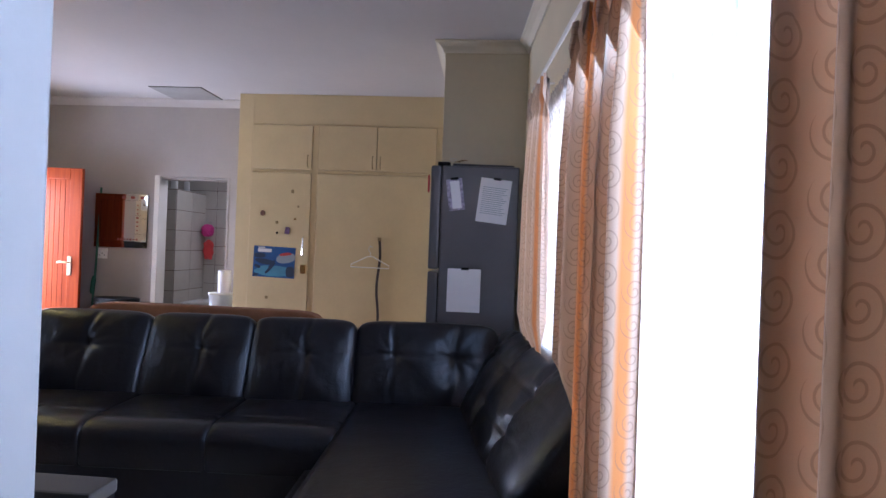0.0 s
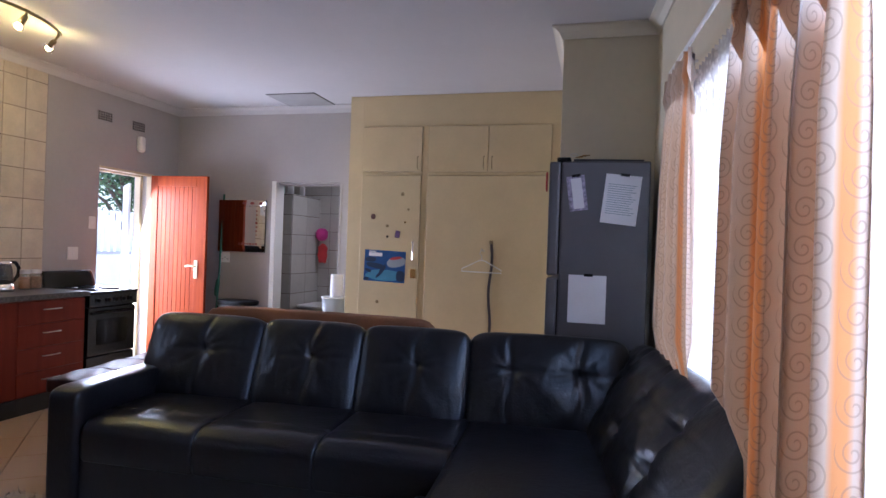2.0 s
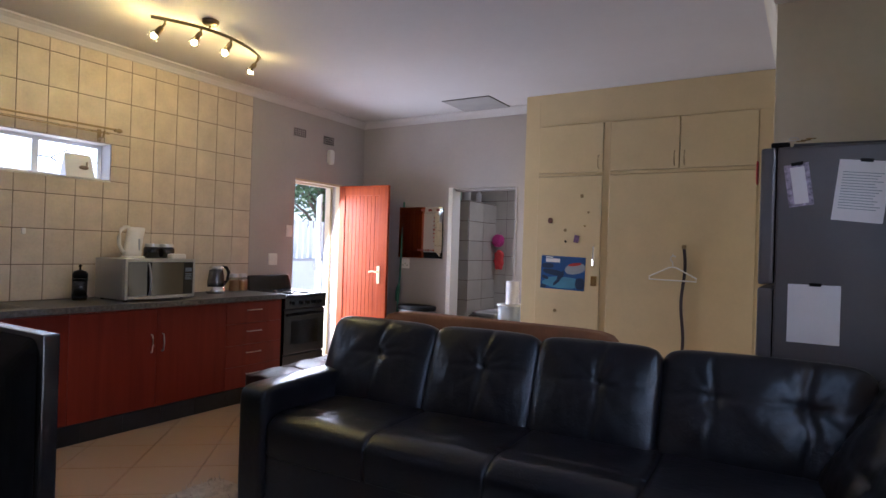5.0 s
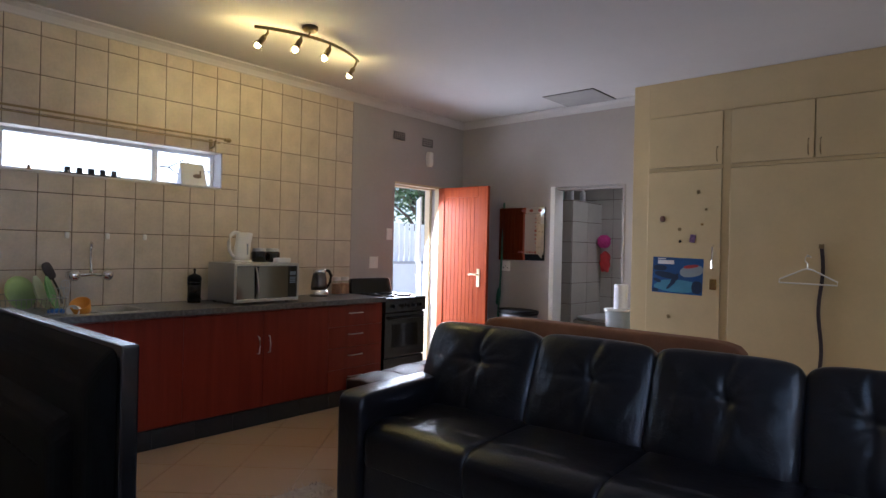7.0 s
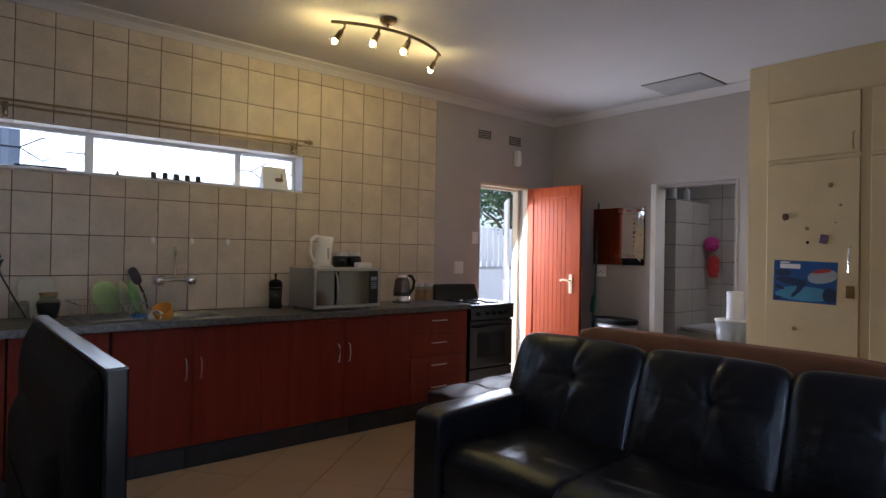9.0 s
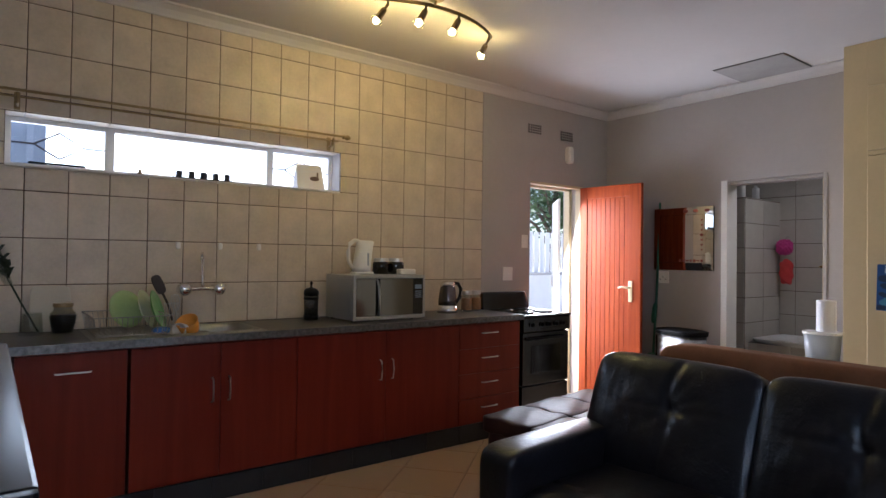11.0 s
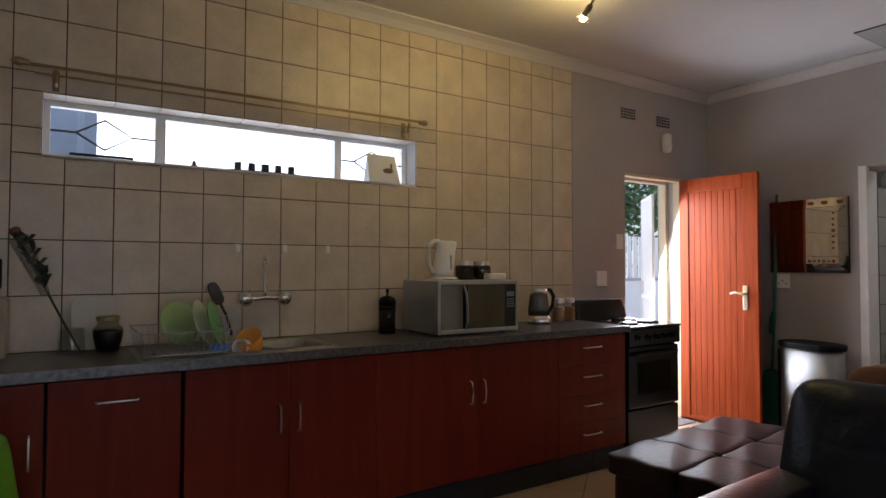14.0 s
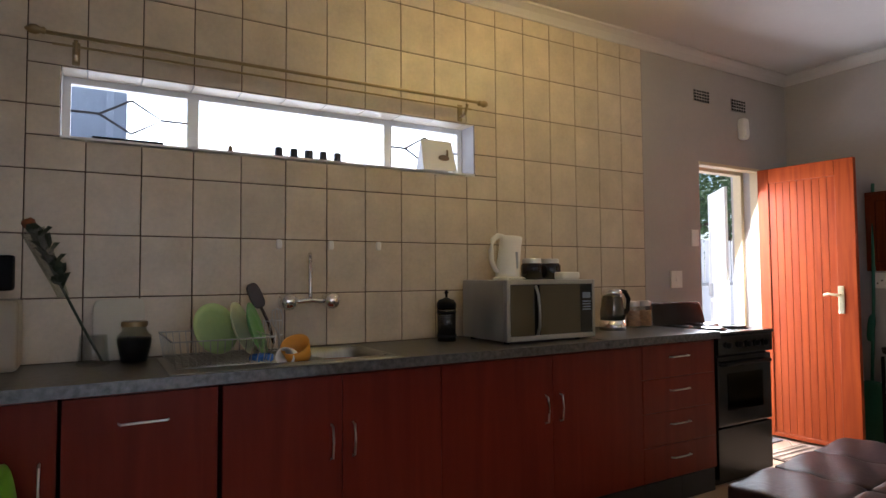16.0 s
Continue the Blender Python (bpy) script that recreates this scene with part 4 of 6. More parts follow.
def air_brick(y0, y1, z0, z1):
    v = empty("air_brick", pose(0, (y0 + y1) / 2, (z0 + z1) / 2), "grey painted air brick with small holes", "vent", "air bricks")
    w, h = y1 - y0, z1 - z0
    part("plate", box((0, -w / 2, -h / 2), (0.006, w / 2, h / 2), 0.002), PLASTER, v)
    for i in range(6):
        for k in range(4):
            y, z = -w / 2 + (i + 0.5) * w / 6, -h / 2 + (k + 0.5) * h / 4
            part("hole", box((0.0055, y - w / 17, z - h / 12), (0.0068, y + w / 17, z + h / 12)), DARK_HOLE, v)


air_brick(3.825, 4.005, 2.475, 2.565)
air_brick(4.27, 4.45, 2.46, 2.555)
al = empty("alarm_sensor", pose(0, 4.375, 2.322), "white plastic alarm sensor on the wall", "sensor")
part("case", soft_box((0.06, 0.075, 0.165), 5, 8), WHITE_PLASTIC, al, smooth=True, m=pose(0.031, 0, 0))
part("lens", soft_box((0.01, 0.05, 0.06), 5, 5), WHITE, al, smooth=True, m=pose(0.062, 0, -0.03))


def switch(m, w, h, rockers, label, dots=False):
    s = empty("wall_socket" if dots else "light_switch", m, label, "socket" if dots else "switch")
    part("plate", box((-w / 2, -0.01, -h / 2), (w / 2, 0, h / 2), 0.003), WHITE_PLASTIC, s)
    for i in range(rockers):
        x = (i - (rockers - 1) / 2) * 0.04
        part("rocker", box((x - 0.009, -0.015, -0.014 + (0.025 if dots else 0)), (x + 0.009, -0.01, 0.014 + (0.025 if dots else 0)), 0.002), WHITE, s)
    if dots:
        for x in (-0.03, 0.0, 0.03):
            part("hole", lathe([(0.0, -0.0115), (0.006, -0.0115), (0.006, -0.0105), (0.0, -0.0105)], 8, (x, 0, -0.02 + (0.02 if x == 0 else 0)), 'Y'), DARK_HOLE, s)
    return s


WEST = lambda y, z: pose(0, y, z, 0, 0, 90)
switch(WEST(3.80, 1.463), 0.075, 0.12, 1, "slim white light switch on the grey wall")
switch(WEST(3.587, 1.165), 0.115, 0.12, 1, "white isolator switch above the stove")
switch(pose(0.67, BACK, 1.145), 0.115, 0.115, 1, "white wall socket below the mirror", True)
for y in (0.79, 1.045, 1.30):
    hk = link_mesh("adhesive_hook", soft_box((0.012, 0.028, 0.045), 4, 4), WHITE_PLASTIC, smooth=True, m=pose(0.006, y, 1.355))
    tagged(hk, "small white adhesive hook on the tiles", "hook", "adhesive hooks")

# wall mirror with a bevelled etched border
mi = empty("wall_mirror", pose(0.875, BACK, 1.505), "wide frameless wall mirror with a dark flower border", "mirror")
part("backing", box((-0.295, -0.02, -0.29), (0.295, 0, 0.29)), BLACK_PLASTIC, mi)
part("glass", box((-0.225, -0.025, -0.22), (0.225, -0.0205, 0.22)), MIRROR, mi)
for lo, hi, tilt in (((-0.295, -0.012), (-0.227, 0), 0), ((0.227, -0.012), (0.295, 0), 0)):
    bm = bmesh.new()
    x0, x1 = lo[0], hi[0]
    out_x, in_x = (x0, x1) if x0 < 0 else (x1, x0)
    vs = [bm.verts.new(p) for p in ((out_x, -0.021, -0.29), (in_x, -0.028, -0.222), (in_x, -0.028, 0.222), (out_x, -0.021, 0.29))]
    bm.faces.new(vs)
    part("bevel_strip", bm, MIRROR, mi)
for s in (-1, 1):
    bm = bmesh.new()
    vs = [bm.verts.new(p) for p in ((-0.295, -0.021, s * 0.29), (-0.227, -0.028, s * 0.222), (0.227, -0.028, s * 0.222), (0.295, -0.021, s * 0.29))]
    bm.faces.new(vs)
    part("bevel_strip", bm, MIRROR, mi)
rnd = random.Random(4)
ETCH = mat("etched_flower", (0.30, 0.08, 0.07), 0.6)
for i in range(14):
    x, z = (0.19, 0.17 - i * 0.045) if i < 7 else (-0.02 + (i - 7) * 0.035, -0.20)
    part("etched_flower", soft_box((rnd.uniform(0.012, 0.03), 0.002, rnd.uniform(0.012, 0.028)), 3, 2), ETCH, mi, m=pose(x, -0.0265, z))
for x in (0.03, 0.13, 0.24):
    part("etched_heart", soft_box((0.05, 0.002, 0.03), 2.5, 2), ETCH, mi, m=pose(x, -0.0275, 0.255))

# ---- spotlight bar ----
lamp = empty("ceiling_spotlight_bar", pose(1.14, 2.03, H), "curved bronze ceiling bar with four lit spotlights", "ceiling light")
part("rose", lathe([(0.0, -0.034), (0.03, -0.036), (0.046, -0.030), (0.055, -0.016), (0.056, 0.0)], 28, (0.02, -0.13, 0)), BRONZE, lamp, smooth=True)
part("stem", tube([(0.018, -0.13, -0.03), (0.004, -0.125, -0.055)], 0.008, 8), BRONZE, lamp, smooth=True)


def bar_at(s):
    return Vector((-0.145 * s * s - 0.012 * s, 0.465 * s, -0.056 - 0.004 * s * s))


bm = bmesh.new()
prev = None
for i in range(25):
    c = bar_at(-1 + i / 12)
    q = [bm.verts.new(c + Vector(o)) for o in ((-0.004, 0, -0.010), (0.004, 0, -0.010), (0.004, 0, 0.010), (-0.004, 0, 0.010))]
    if prev:
        for k in range(4):
            bm.faces.new((prev[k], prev[(k + 1) % 4], q[(k + 1) % 4], q[k]))
    else:
        bm.faces.new(q)
    prev = q
bm.faces.new(prev)
part("arm", bm, BRONZE, lamp)
for s_, bx, by in ((-0.84, 0.965, 1.615), (-0.38, 1.095, 1.825), (0.13, 1.105, 2.065), (0.88, 0.905, 2.465)):
    a = bar_at(s_) + Vector((0, 0, -0.010))
    tip = Vector((bx - 1.14, by - 2.03, -0.162))
    joint = a + Vector((0, 0, -0.022))
    d = (tip - joint).normalized()
    reach = (tip - joint).length
    k0 = max(0.012, reach - 0.075)
    hd = part("spot_head", tube([joint + d * (k0 - 0.012), joint + d * k0, joint + d * (reach - 0.022)], [0.013, 0.0185, 0.0215], 16), BRONZE, lamp, smooth=True)
    part("knuckle", tube([a, joint, joint + d * k0], [0.007, 0.010, 0.006], 10), BRONZE, hd, smooth=True)
    bm = bmesh.new()
    bmesh.ops.create_uvsphere(bm, u_segments=14, v_segments=10, radius=0.021, matrix=Matrix.Translation(tip))
    part("bulb", bm, BULB, hd, "glowing warm halogen bulb", smooth=True)
    e1 = d.cross(Vector((0, 0, 1))).normalized()
    e2 = d.cross(e1)
    bm = bmesh.new()
    for k in range(7):
        t = 2 * math.pi * k / 7
        w = e1 * math.cos(t) + e2 * math.sin(t)
        add_tube(bm, [tip - d * 0.026 + w * 0.020, tip - d * 0.004 + w * 0.031, tip + d * 0.018 + w * 0.033], [0.005, 0.006, 0.003], 5)
    part("glass_petals", bm, GLASS, hd)
    li = new("spot_lamp", bpy.data.lights.new("spot_lamp", 'POINT'))
    li.data.energy, li.data.color, li.data.shadow_soft_size = 3.9, (1.0, 0.70, 0.20), 0.012
    eye = Vector((1.14, 2.03, H)) + tip + d * 0.030
    li.matrix_world = look(eye, eye + d)

# ---- sink and tap ----
x0, x1, y0, y1 = SINK
SINK_STEEL = mat("dull_sink_steel", (0.36, 0.36, 0.35), 0.38, metal=1.0, vary=0.12, scale=6, stretch=(1, 12, 1))
sk = empty("sink", None, "stainless steel drop-in kitchen sink bowl", "sink")
bm = bmesh.new()
pr = []
for dz, ins in ((0.003, -0.014), (0.003, 0.0), (-0.02, 0.008), (-0.12, 0.022), (-0.15, 0.06)):
    ring = []
    a, b = (x1 - x0) / 2 - ins, (y1 - y0) / 2 - ins
    for k in range(40):
        t = 2 * math.pi * k / 40
        c, s = math.cos(t), math.sin(t)
        nrm = (abs(c) ** 6 + abs(s) ** 6) ** (1 / 6)
        ring.append(bm.verts.new(((x0 + x1) / 2 + a * c / nrm, (y0 + y1) / 2 + b * s / nrm, CT + dz)))
    pr.append(ring)
for r0, r1 in zip(pr, pr[1:]):
    for k in range(40):
        bm.faces.new((r0[k], r0[(k + 1) % 40], r1[(k + 1) % 40], r1[k]))
bm.faces.new(pr[-1])
part("bowl", bm, SINK_STEEL, sk, smooth=True)
bm = bmesh.new()
for lo, hi in (((0.08, 0.265, CT + 0.0005), (0.588, 0.605, CT + 0.004)), ((0.08, 0.605, CT + 0.0005), (0.124, 1.13, CT + 0.004)), ((0.516, 0.605, CT + 0.0005), (0.588, 1.13, CT + 0.004)), ((0.124, 1.135, CT + 0.0005), (0.588, 1.15, CT + 0.004))):
    add_box(bm, lo, hi, 0.0015, 1)
part("drainer", bm, SINK_STEEL, sk)
for i in range(7):
    part("ridge", box((0.14, 0.31 + i * 0.04, CT + 0.004), (0.54, 0.318 + i * 0.04, CT + 0.0065), 0.001, 1), SINK_STEEL, sk)
part("waste", lathe([(0.0, 0.0), (0.04, 0.0), (0.042, 0.004), (0.03, 0.004), (0.0, 0.002)], 20, ((x0 + x1) / 2, (y0 + y1) / 2, CT - 0.149)), CHROME, sk, smooth=True)
tap = empty("wall_tap", pose(0, 0.925, 1.085), "chrome wall-mounted kitchen mixer tap with cross handles", "tap")
for y in (-0.105, 0.105):
    part("flange", lathe([(0.0, 0), (0.036, 0), (0.036, 0.008), (0.018, 0.02), (0.018, 0.05)], 18, (0, y, 0), 'X'), CHROME, tap, smooth=True)
    part("handle", lathe([(0.012, 0.045), (0.038, 0.052), (0.041, 0.070), (0.034, 0.084), (0.014, 0.092), (0.0, 0.093)], 12, (0, y, 0), 'X'), CHROME, tap, smooth=True)
part("bridge", tube([(0.045, -0.105, 0), (0.055, -0.05, 0), (0.058, 0, 0.004), (0.055, 0.05, 0), (0.045, 0.105, 0)], 0.013, 10), CHROME, tap, smooth=True)
part("spout", tube([(0.058, 0, 0.0), (0.058, 0, 0.04), (0.059, -0.002, 0.17), (0.064, -0.004, 0.198), (0.085, -0.012, 0.216), (0.13, -0.026, 0.220), (0.16, -0.035, 0.204), (0.166, -0.037, 0.178)], 0.0095, 12), CHROME, tap, smooth=True)

# ---- things on the worktop ----
def wire_rack():
    r = empty("dish_rack", pose(0.345, 0.447, CT + 0.0065), "silver wire dish drying rack beside the sink", "dish rack")
    w, d, h = 0.175, 0.232, 0.105
    for z, k in ((h, 1.0), (0.012, 0.92)):
        part("rim", tube([(-d * k, -w * k, z), (d * k, -w * k, z), (d * k, w * k, z), (-d * k, w * k, z), (-d * k, -w * k, z)], 0.003, 6), SINK_STEEL, r)
    for i in range(15):
        y = -w + 2 * w * i / 14
        part("wire", tube([(-d, y, h), (-d * 0.92, y * 0.92, 0.012), (d * 0.92, y * 0.92, 0.012), (d, y, h)], 0.0018, 5), SINK_STEEL, r)
    for i in range(9):
        x = -d + 2 * d * i / 8
        part("wire", tube([(x, -w, h), (x * 0.92, -w * 0.92, 0.012), (x * 0.92, w * 0.92, 0.012), (x, w, h)], 0.0018, 5), SINK_STEEL, r)
    return r


wire_rack()


def plate(r, m, material, label):
    p = link_mesh("plate", lathe([(0.0, 0.0), (r * 0.62, 0.0), (r * 0.72, 0.004), (r, 0.017), (r, 0.021), (r * 0.7, 0.009), (r * 0.6, 0.005), (0.0, 0.005)], 36), material, smooth=True, m=m)
    return tagged(p, label, "plate", "plates in the rack")


plate(0.105, pose(0.27, 0.455, CT + 0.125, 0, 72, 30), GREEN_PLATE, "pale green plastic plate standing in the rack")
plate(0.11, pose(0.32, 0.545, CT + 0.125, 0, 70, 62), mat("cream_plate", (0.60, 0.66, 0.48), 0.3), "pale cream plate leaning in the rack")
plate(0.11, pose(0.34, 0.595, CT + 0.122, 0, 72, 66), GREEN_DEEP, "bright green plastic plate leaning in the rack")
ut = empty("utensil_holder", pose(0.09, 0.74, CT + 0.004), "wire cutlery holder with kitchen utensils", "utensil holder")
for z in (0.004, 0.07, 0.135):
    part("ring", tube([(0.042 * math.cos(t), 0.042 * math.sin(t), z) for t in [2 * math.pi * k / 18 for k in range(19)]], 0.002, 5), STEEL, ut)
for k in range(12):
    t = 2 * math.pi * k / 12
    part("wire", tube([(0.03 * math.cos(t), 0.03 * math.sin(t), 0.002), (0.042 * math.cos(t), 0.042 * math.sin(t), 0.02), (0.042 * math.cos(t), 0.042 * math.sin(t), 0.135)], 0.0014, 5), STEEL, ut)
sp = empty("spatula", pose(0.09, 0.72, CT + 0.02, 32, -3, 0), "dark brown spatula standing among the utensils", "spatula")
part("handle", tube([(0, 0.03, 0.0), (0, 0.06, 0.09), (0, 0.07, 0.17)], 0.007, 8), mat("dark_handle", (0.035, 0.02, 0.018), 0.5), sp, smooth=True)
part("blade", soft_box((0.012, 0.06, 0.12), 3, 8), mat("dark_blade", (0.03, 0.017, 0.015), 0.45), sp, smooth=True, m=pose(0, 0.078, 0.225, -8))
bw_ = link_mesh("cup", lathe([(0.0, 0.0), (0.038, 0.0), (0.05, 0.01), (0.06, 0.08), (0.056, 0.08), (0.045, 0.012), (0.0, 0.01)], 24), ORANGE, smooth=True, m=pose(0.385, 0.775, CT + 0.0, 38, 0, 50))
tagged(bw_, "orange plastic bowl tipped over a steel bowl in the sink", "bowl")
sb = link_mesh("mixing_bowl", lathe([(0.0, 0.0), (0.06, 0.0), (0.085, 0.02), (0.105, 0.07), (0.112, 0.135), (0.114, 0.135), (0.107, 0.068), (0.086, 0.022), (0.06, 0.004), (0.0, 0.004)], 28), SINK_STEEL, smooth=True, m=pose(0.35, 0.77, CT - 0.146))
tagged(sb, "steel mixing bowl standing in the sink", "bowl")
mug = link_mesh("mug", lathe([(0.0, 0.0), (0.032, 0.0), (0.037, 0.005), (0.037, 0.08), (0.033, 0.08), (0.032, 0.008), (0.0, 0.008)], 20), WHITE, smooth=True, m=pose(0.38, 0.735, CT + 0.006, 80, 0, 60))
tagged(mug, "white cup lying beside the sink", "cup")
spg = link_mesh("sponge", soft_box((0.06, 0.09, 0.035), 4, 5), mat("blue_sponge", (0.05, 0.16, 0.50), 0.9, bump=0.8, bump_scale=200), smooth=True, m=pose(0.47, 0.60, CT + 0.024, 0, 0, 30))
tagged(spg, "blue washing-up sponge beside the sink", "sponge")

wk = empty("whisk", pose(0.13, 0.762, CT + 0.02, 6, 4, 0), "steel wire whisk standing in the cutlery holder", "whisk")
part("handle", tube([(0, 0, 0), (0, 0, 0.07)], 0.006, 8), STEEL, wk)
for k in range(5):
    t = math.pi * k / 5
    part("wire", tube([(c * math.cos(t), c * math.sin(t), z) for c, z in ((0.004, 0.07), (0.022, 0.105), (0.028, 0.14), (0.020, 0.168), (0.0, 0.178), (-0.020, 0.168), (-0.028, 0.14), (-0.022, 0.105), (-0.004, 0.07))], 0.0013, 5), STEEL, wk)

# rose in a vase
va = empty("vase", pose(0.14, 0.04, CT), "short clear glass tumbler vase holding one rose", "vase")
part("glass", lathe([(0.0, 0.0), (0.055, 0.0), (0.057, 0.008), (0.052, 0.05), (0.047, 0.115), (0.045, 0.115), (0.049, 0.05), (0.052, 0.016), (0.0, 0.016)], 24), GLASS, va, smooth=True)
ro = empty("rose", pose(0.14, 0.04, CT + 0.016), "wrapped rose with dark leaves leaning in the vase", "flower")
stem = [Vector((0.02, 0.03, 0)), Vector((0.01, -0.03, 0.12)), Vector((0.0, -0.10, 0.27)), Vector((-0.02, -0.17, 0.42)), Vector((-0.02, -0.20, 0.50))]
part("stem", tube(stem, 0.005, 6), mat("dark_stem", (0.02, 0.035, 0.015), 0.6), ro)
ROSE_LEAF = mat("dark_rose_leaf", (0.028, 0.042, 0.022), 0.6, vary=0.4, scale=12)
rnd = random.Random(2)
for i in range(16):
    k = 0.22 + 0.046 * i
    base = stem[2].lerp(stem[4], min(1, (k - 0.2) / 0.8))
    bm = bmesh.new()
    mid = [bm.verts.new((0, t * 0.075, -0.006 * t * t)) for t in (0, 0.33, 0.66, 1)]
    for sd in (-1, 1):
        rim = [bm.verts.new((sd * c, t * 0.075, 0.010)) for c, t in ((0.021, 0.25), (0.025, 0.5), (0.015, 0.82))]
        for f in ((mid[0], mid[1], rim[0]), (mid[1], rim[1], rim[0]), (mid[1], mid[2], rim[1]), (mid[2], rim[2], rim[1]), (mid[2], mid[3], rim[2])):
            bm.faces.new(f)
    part("leaf", bm, ROSE_LEAF, ro, m=Matrix.Translation(base) @ pose(0, 0, 0, rnd.uniform(35, 85), rnd.uniform(-25, 25), rnd.uniform(0, 360)))
part("wrapper", tube([stem[2] + Vector((0.005, 0, -0.02)), stem[3], stem[4] + Vector((0, -0.005, 0.0))], [0.018, 0.034, 0.04], 9), thin_glass("clear_film", (0.8, 0.83, 0.8), 0.12), ro)
part("bloom", lathe([(0.0, 0.0), (0.012, 0.005), (0.022, 0.02), (0.024, 0.035), (0.016, 0.046), (0.008, 0.04), (0.0, 0.044)], 10), mat("dried_rose", (0.20, 0.07, 0.035), 0.8, vary=0.4, scale=40), ro, smooth=True, m=pose(-0.02, -0.205, 0.50, 25))


def storage_jar(m, r, h, fill, lid, name, label, group="", glass=GLASS):
    j = empty(name, m, label, "jar", group)
    part("glass", lathe([(0.0, 0.0), (r, 0.0), (r, h * 0.8), (r * 0.8, h), (r * 0.76, h), (r * 0.95, h * 0.79), (r * 0.95, 0.008), (0.0, 0.008)], 24), glass, j, smooth=True)
    if fill:
        part("contents", lathe([(0.0, 0.009), (r * 0.93, 0.009), (r * 0.93, h * 0.72), (0.0, h * 0.73)], 20), fill, j)
    part("lid", lathe([(0.0, h + 0.02), (r * 0.82, h + 0.02), (r * 0.86, h + 0.015), (r * 0.86, h - 0.012), (0, h - 0.012)], 24), lid, j, smooth=False)
    return j


cj = empty("coffee_jar", pose(0.15, 0.18, CT) @ Matrix.Scale(0.9, 4), "round glass jar full of dark coffee with a gold lid", "jar")
part("glass", lathe([(0.0, 0.0), (0.048, 0.0), (0.053, 0.006), (0.066, 0.06), (0.072, 0.10), (0.070, 0.118), (0.056, 0.134), (0.050, 0.142), (0.050, 0.165), (0.047, 0.165), (0.047, 0.140), (0.067, 0.116), (0.069, 0.10), (0.063, 0.06), (0.050, 0.008), (0.0, 0.006)], 28), JAR_GLASS, cj, smooth=True)
part("contents", lathe([(0.0, 0.008), (0.049, 0.009), (0.062, 0.06), (0.068, 0.10), (0.066, 0.112), (0.0, 0.113)], 24), mat("dark_syrup", (0.006, 0.004, 0.006), 0.3, vary=0.2), cj, smooth=True)
part("lid", lathe([(0.0, 0.182), (0.051, 0.182), (0.054, 0.178), (0.054, 0.160), (0.0, 0.160)], 28), BRONZE, cj, "dull gold screw lid")
cb = link_mesh("chopping_board", soft_box((0.012, 0.19, 0.25), 7, 10), mat("cream_board_plastic", (0.50, 0.46, 0.37), 0.4, vary=0.06), smooth=True, m=pose(0.036, 0.13, CT + 0.127, 0, -5, 0))
tagged(cb, "cream plastic chopping board leaning on the wall tiles", "board")
fp = empty("french_press", pose(0.16, 1.612, CT, 0, 0, 75) @ Matrix.Scale(1.1, 4), "black glass cafetiere with a domed lid", "coffee press")
part("beaker", lathe([(0.0, 0.0), (0.042, 0.0), (0.044, 0.16), (0.041, 0.16), (0.04, 0.006), (0.0, 0.006)], 20), thin_glass("tinted_glass", (0.35, 0.32, 0.3)), fp, smooth=True)
part("coffee", lathe([(0.0, 0.008), (0.039, 0.008), (0.039, 0.11), (0.0, 0.11)], 18), COFFEE, fp)
part("lid", lathe([(0.046, 0.155), (0.046, 0.175), (0.036, 0.192), (0.014, 0.2), (0.006, 0.203), (0.006, 0.22), (0.012, 0.228), (0.0, 0.24)], 20), BLACK_PLASTIC, fp, smooth=True)
part("handle", tube([(0.01, 0.044, 0.15), (0.015, 0.085, 0.14), (0.016, 0.088, 0.06), (0.01, 0.046, 0.03)], 0.008, 8), BLACK_PLASTIC, fp, smooth=True)
for z in (0.02, 0.13):
    part("band", lathe([(0.044, z), (0.0465, z), (0.0465, z + 0.012), (0.044, z + 0.012)], 20), BLACK_PLASTIC, fp)

# microwave
mw = empty("microwave", pose(0.09, 1.755, CT), "silver microwave oven with a mirrored door", "microwave")
BLUE_GREY_PRINT = mat("blue_grey_print", (0.16, 0.20, 0.25), 0.45)
MWL, MWD, MWH = 0.575, 0.40, 0.312
part("body", box((0, 0, 0.012), (MWD - 0.03, MWL, MWH), 0.006), SILVER, mw)
bm = bmesh.new()
for lo, hi in (((MWD - 0.03, 0, 0.012), (MWD, 0.022, MWH)), ((MWD - 0.03, MWL - 0.016, 0.012), (MWD, MWL, MWH)), ((MWD - 0.03, 0.022, MWH - 0.022), (MWD, MWL - 0.016, MWH)), ((MWD - 0.03, 0.022, 0.012), (MWD, MWL - 0.016, 0.036))):
    add_box(bm, lo, hi, 0.003, 1)
part("front_frame", bm, SILVER, mw)
MW_GLASS = mat("mirrored_glass", (0.17, 0.17, 0.165), 0.10, metal=1.0, vary=0.04)
dr = part("door", box((MWD - 0.028, 0.023, 0.037), (MWD - 0.004, 0.172, MWH - 0.023), 0.002), MW_GLASS, mw)
part("door_glass", box((MWD - 0.028, 0.205, 0.037), (MWD - 0.004, 0.475, MWH - 0.023), 0.002), MW_GLASS, dr)
part("grip_recess", box((MWD - 0.028, 0.172, 0.037), (MWD - 0.014, 0.205, MWH - 0.023)), BLACK_PLASTIC, dr)
part("handle", tube([(MWD - 0.012, 0.196, 0.04), (MWD + 0.010, 0.192, 0.08), (MWD + 0.016, 0.188, 0.16), (MWD + 0.010, 0.186, 0.24), (MWD - 0.012, 0.186, 0.283)], 0.0075, 8), SILVER, dr, smooth=True)
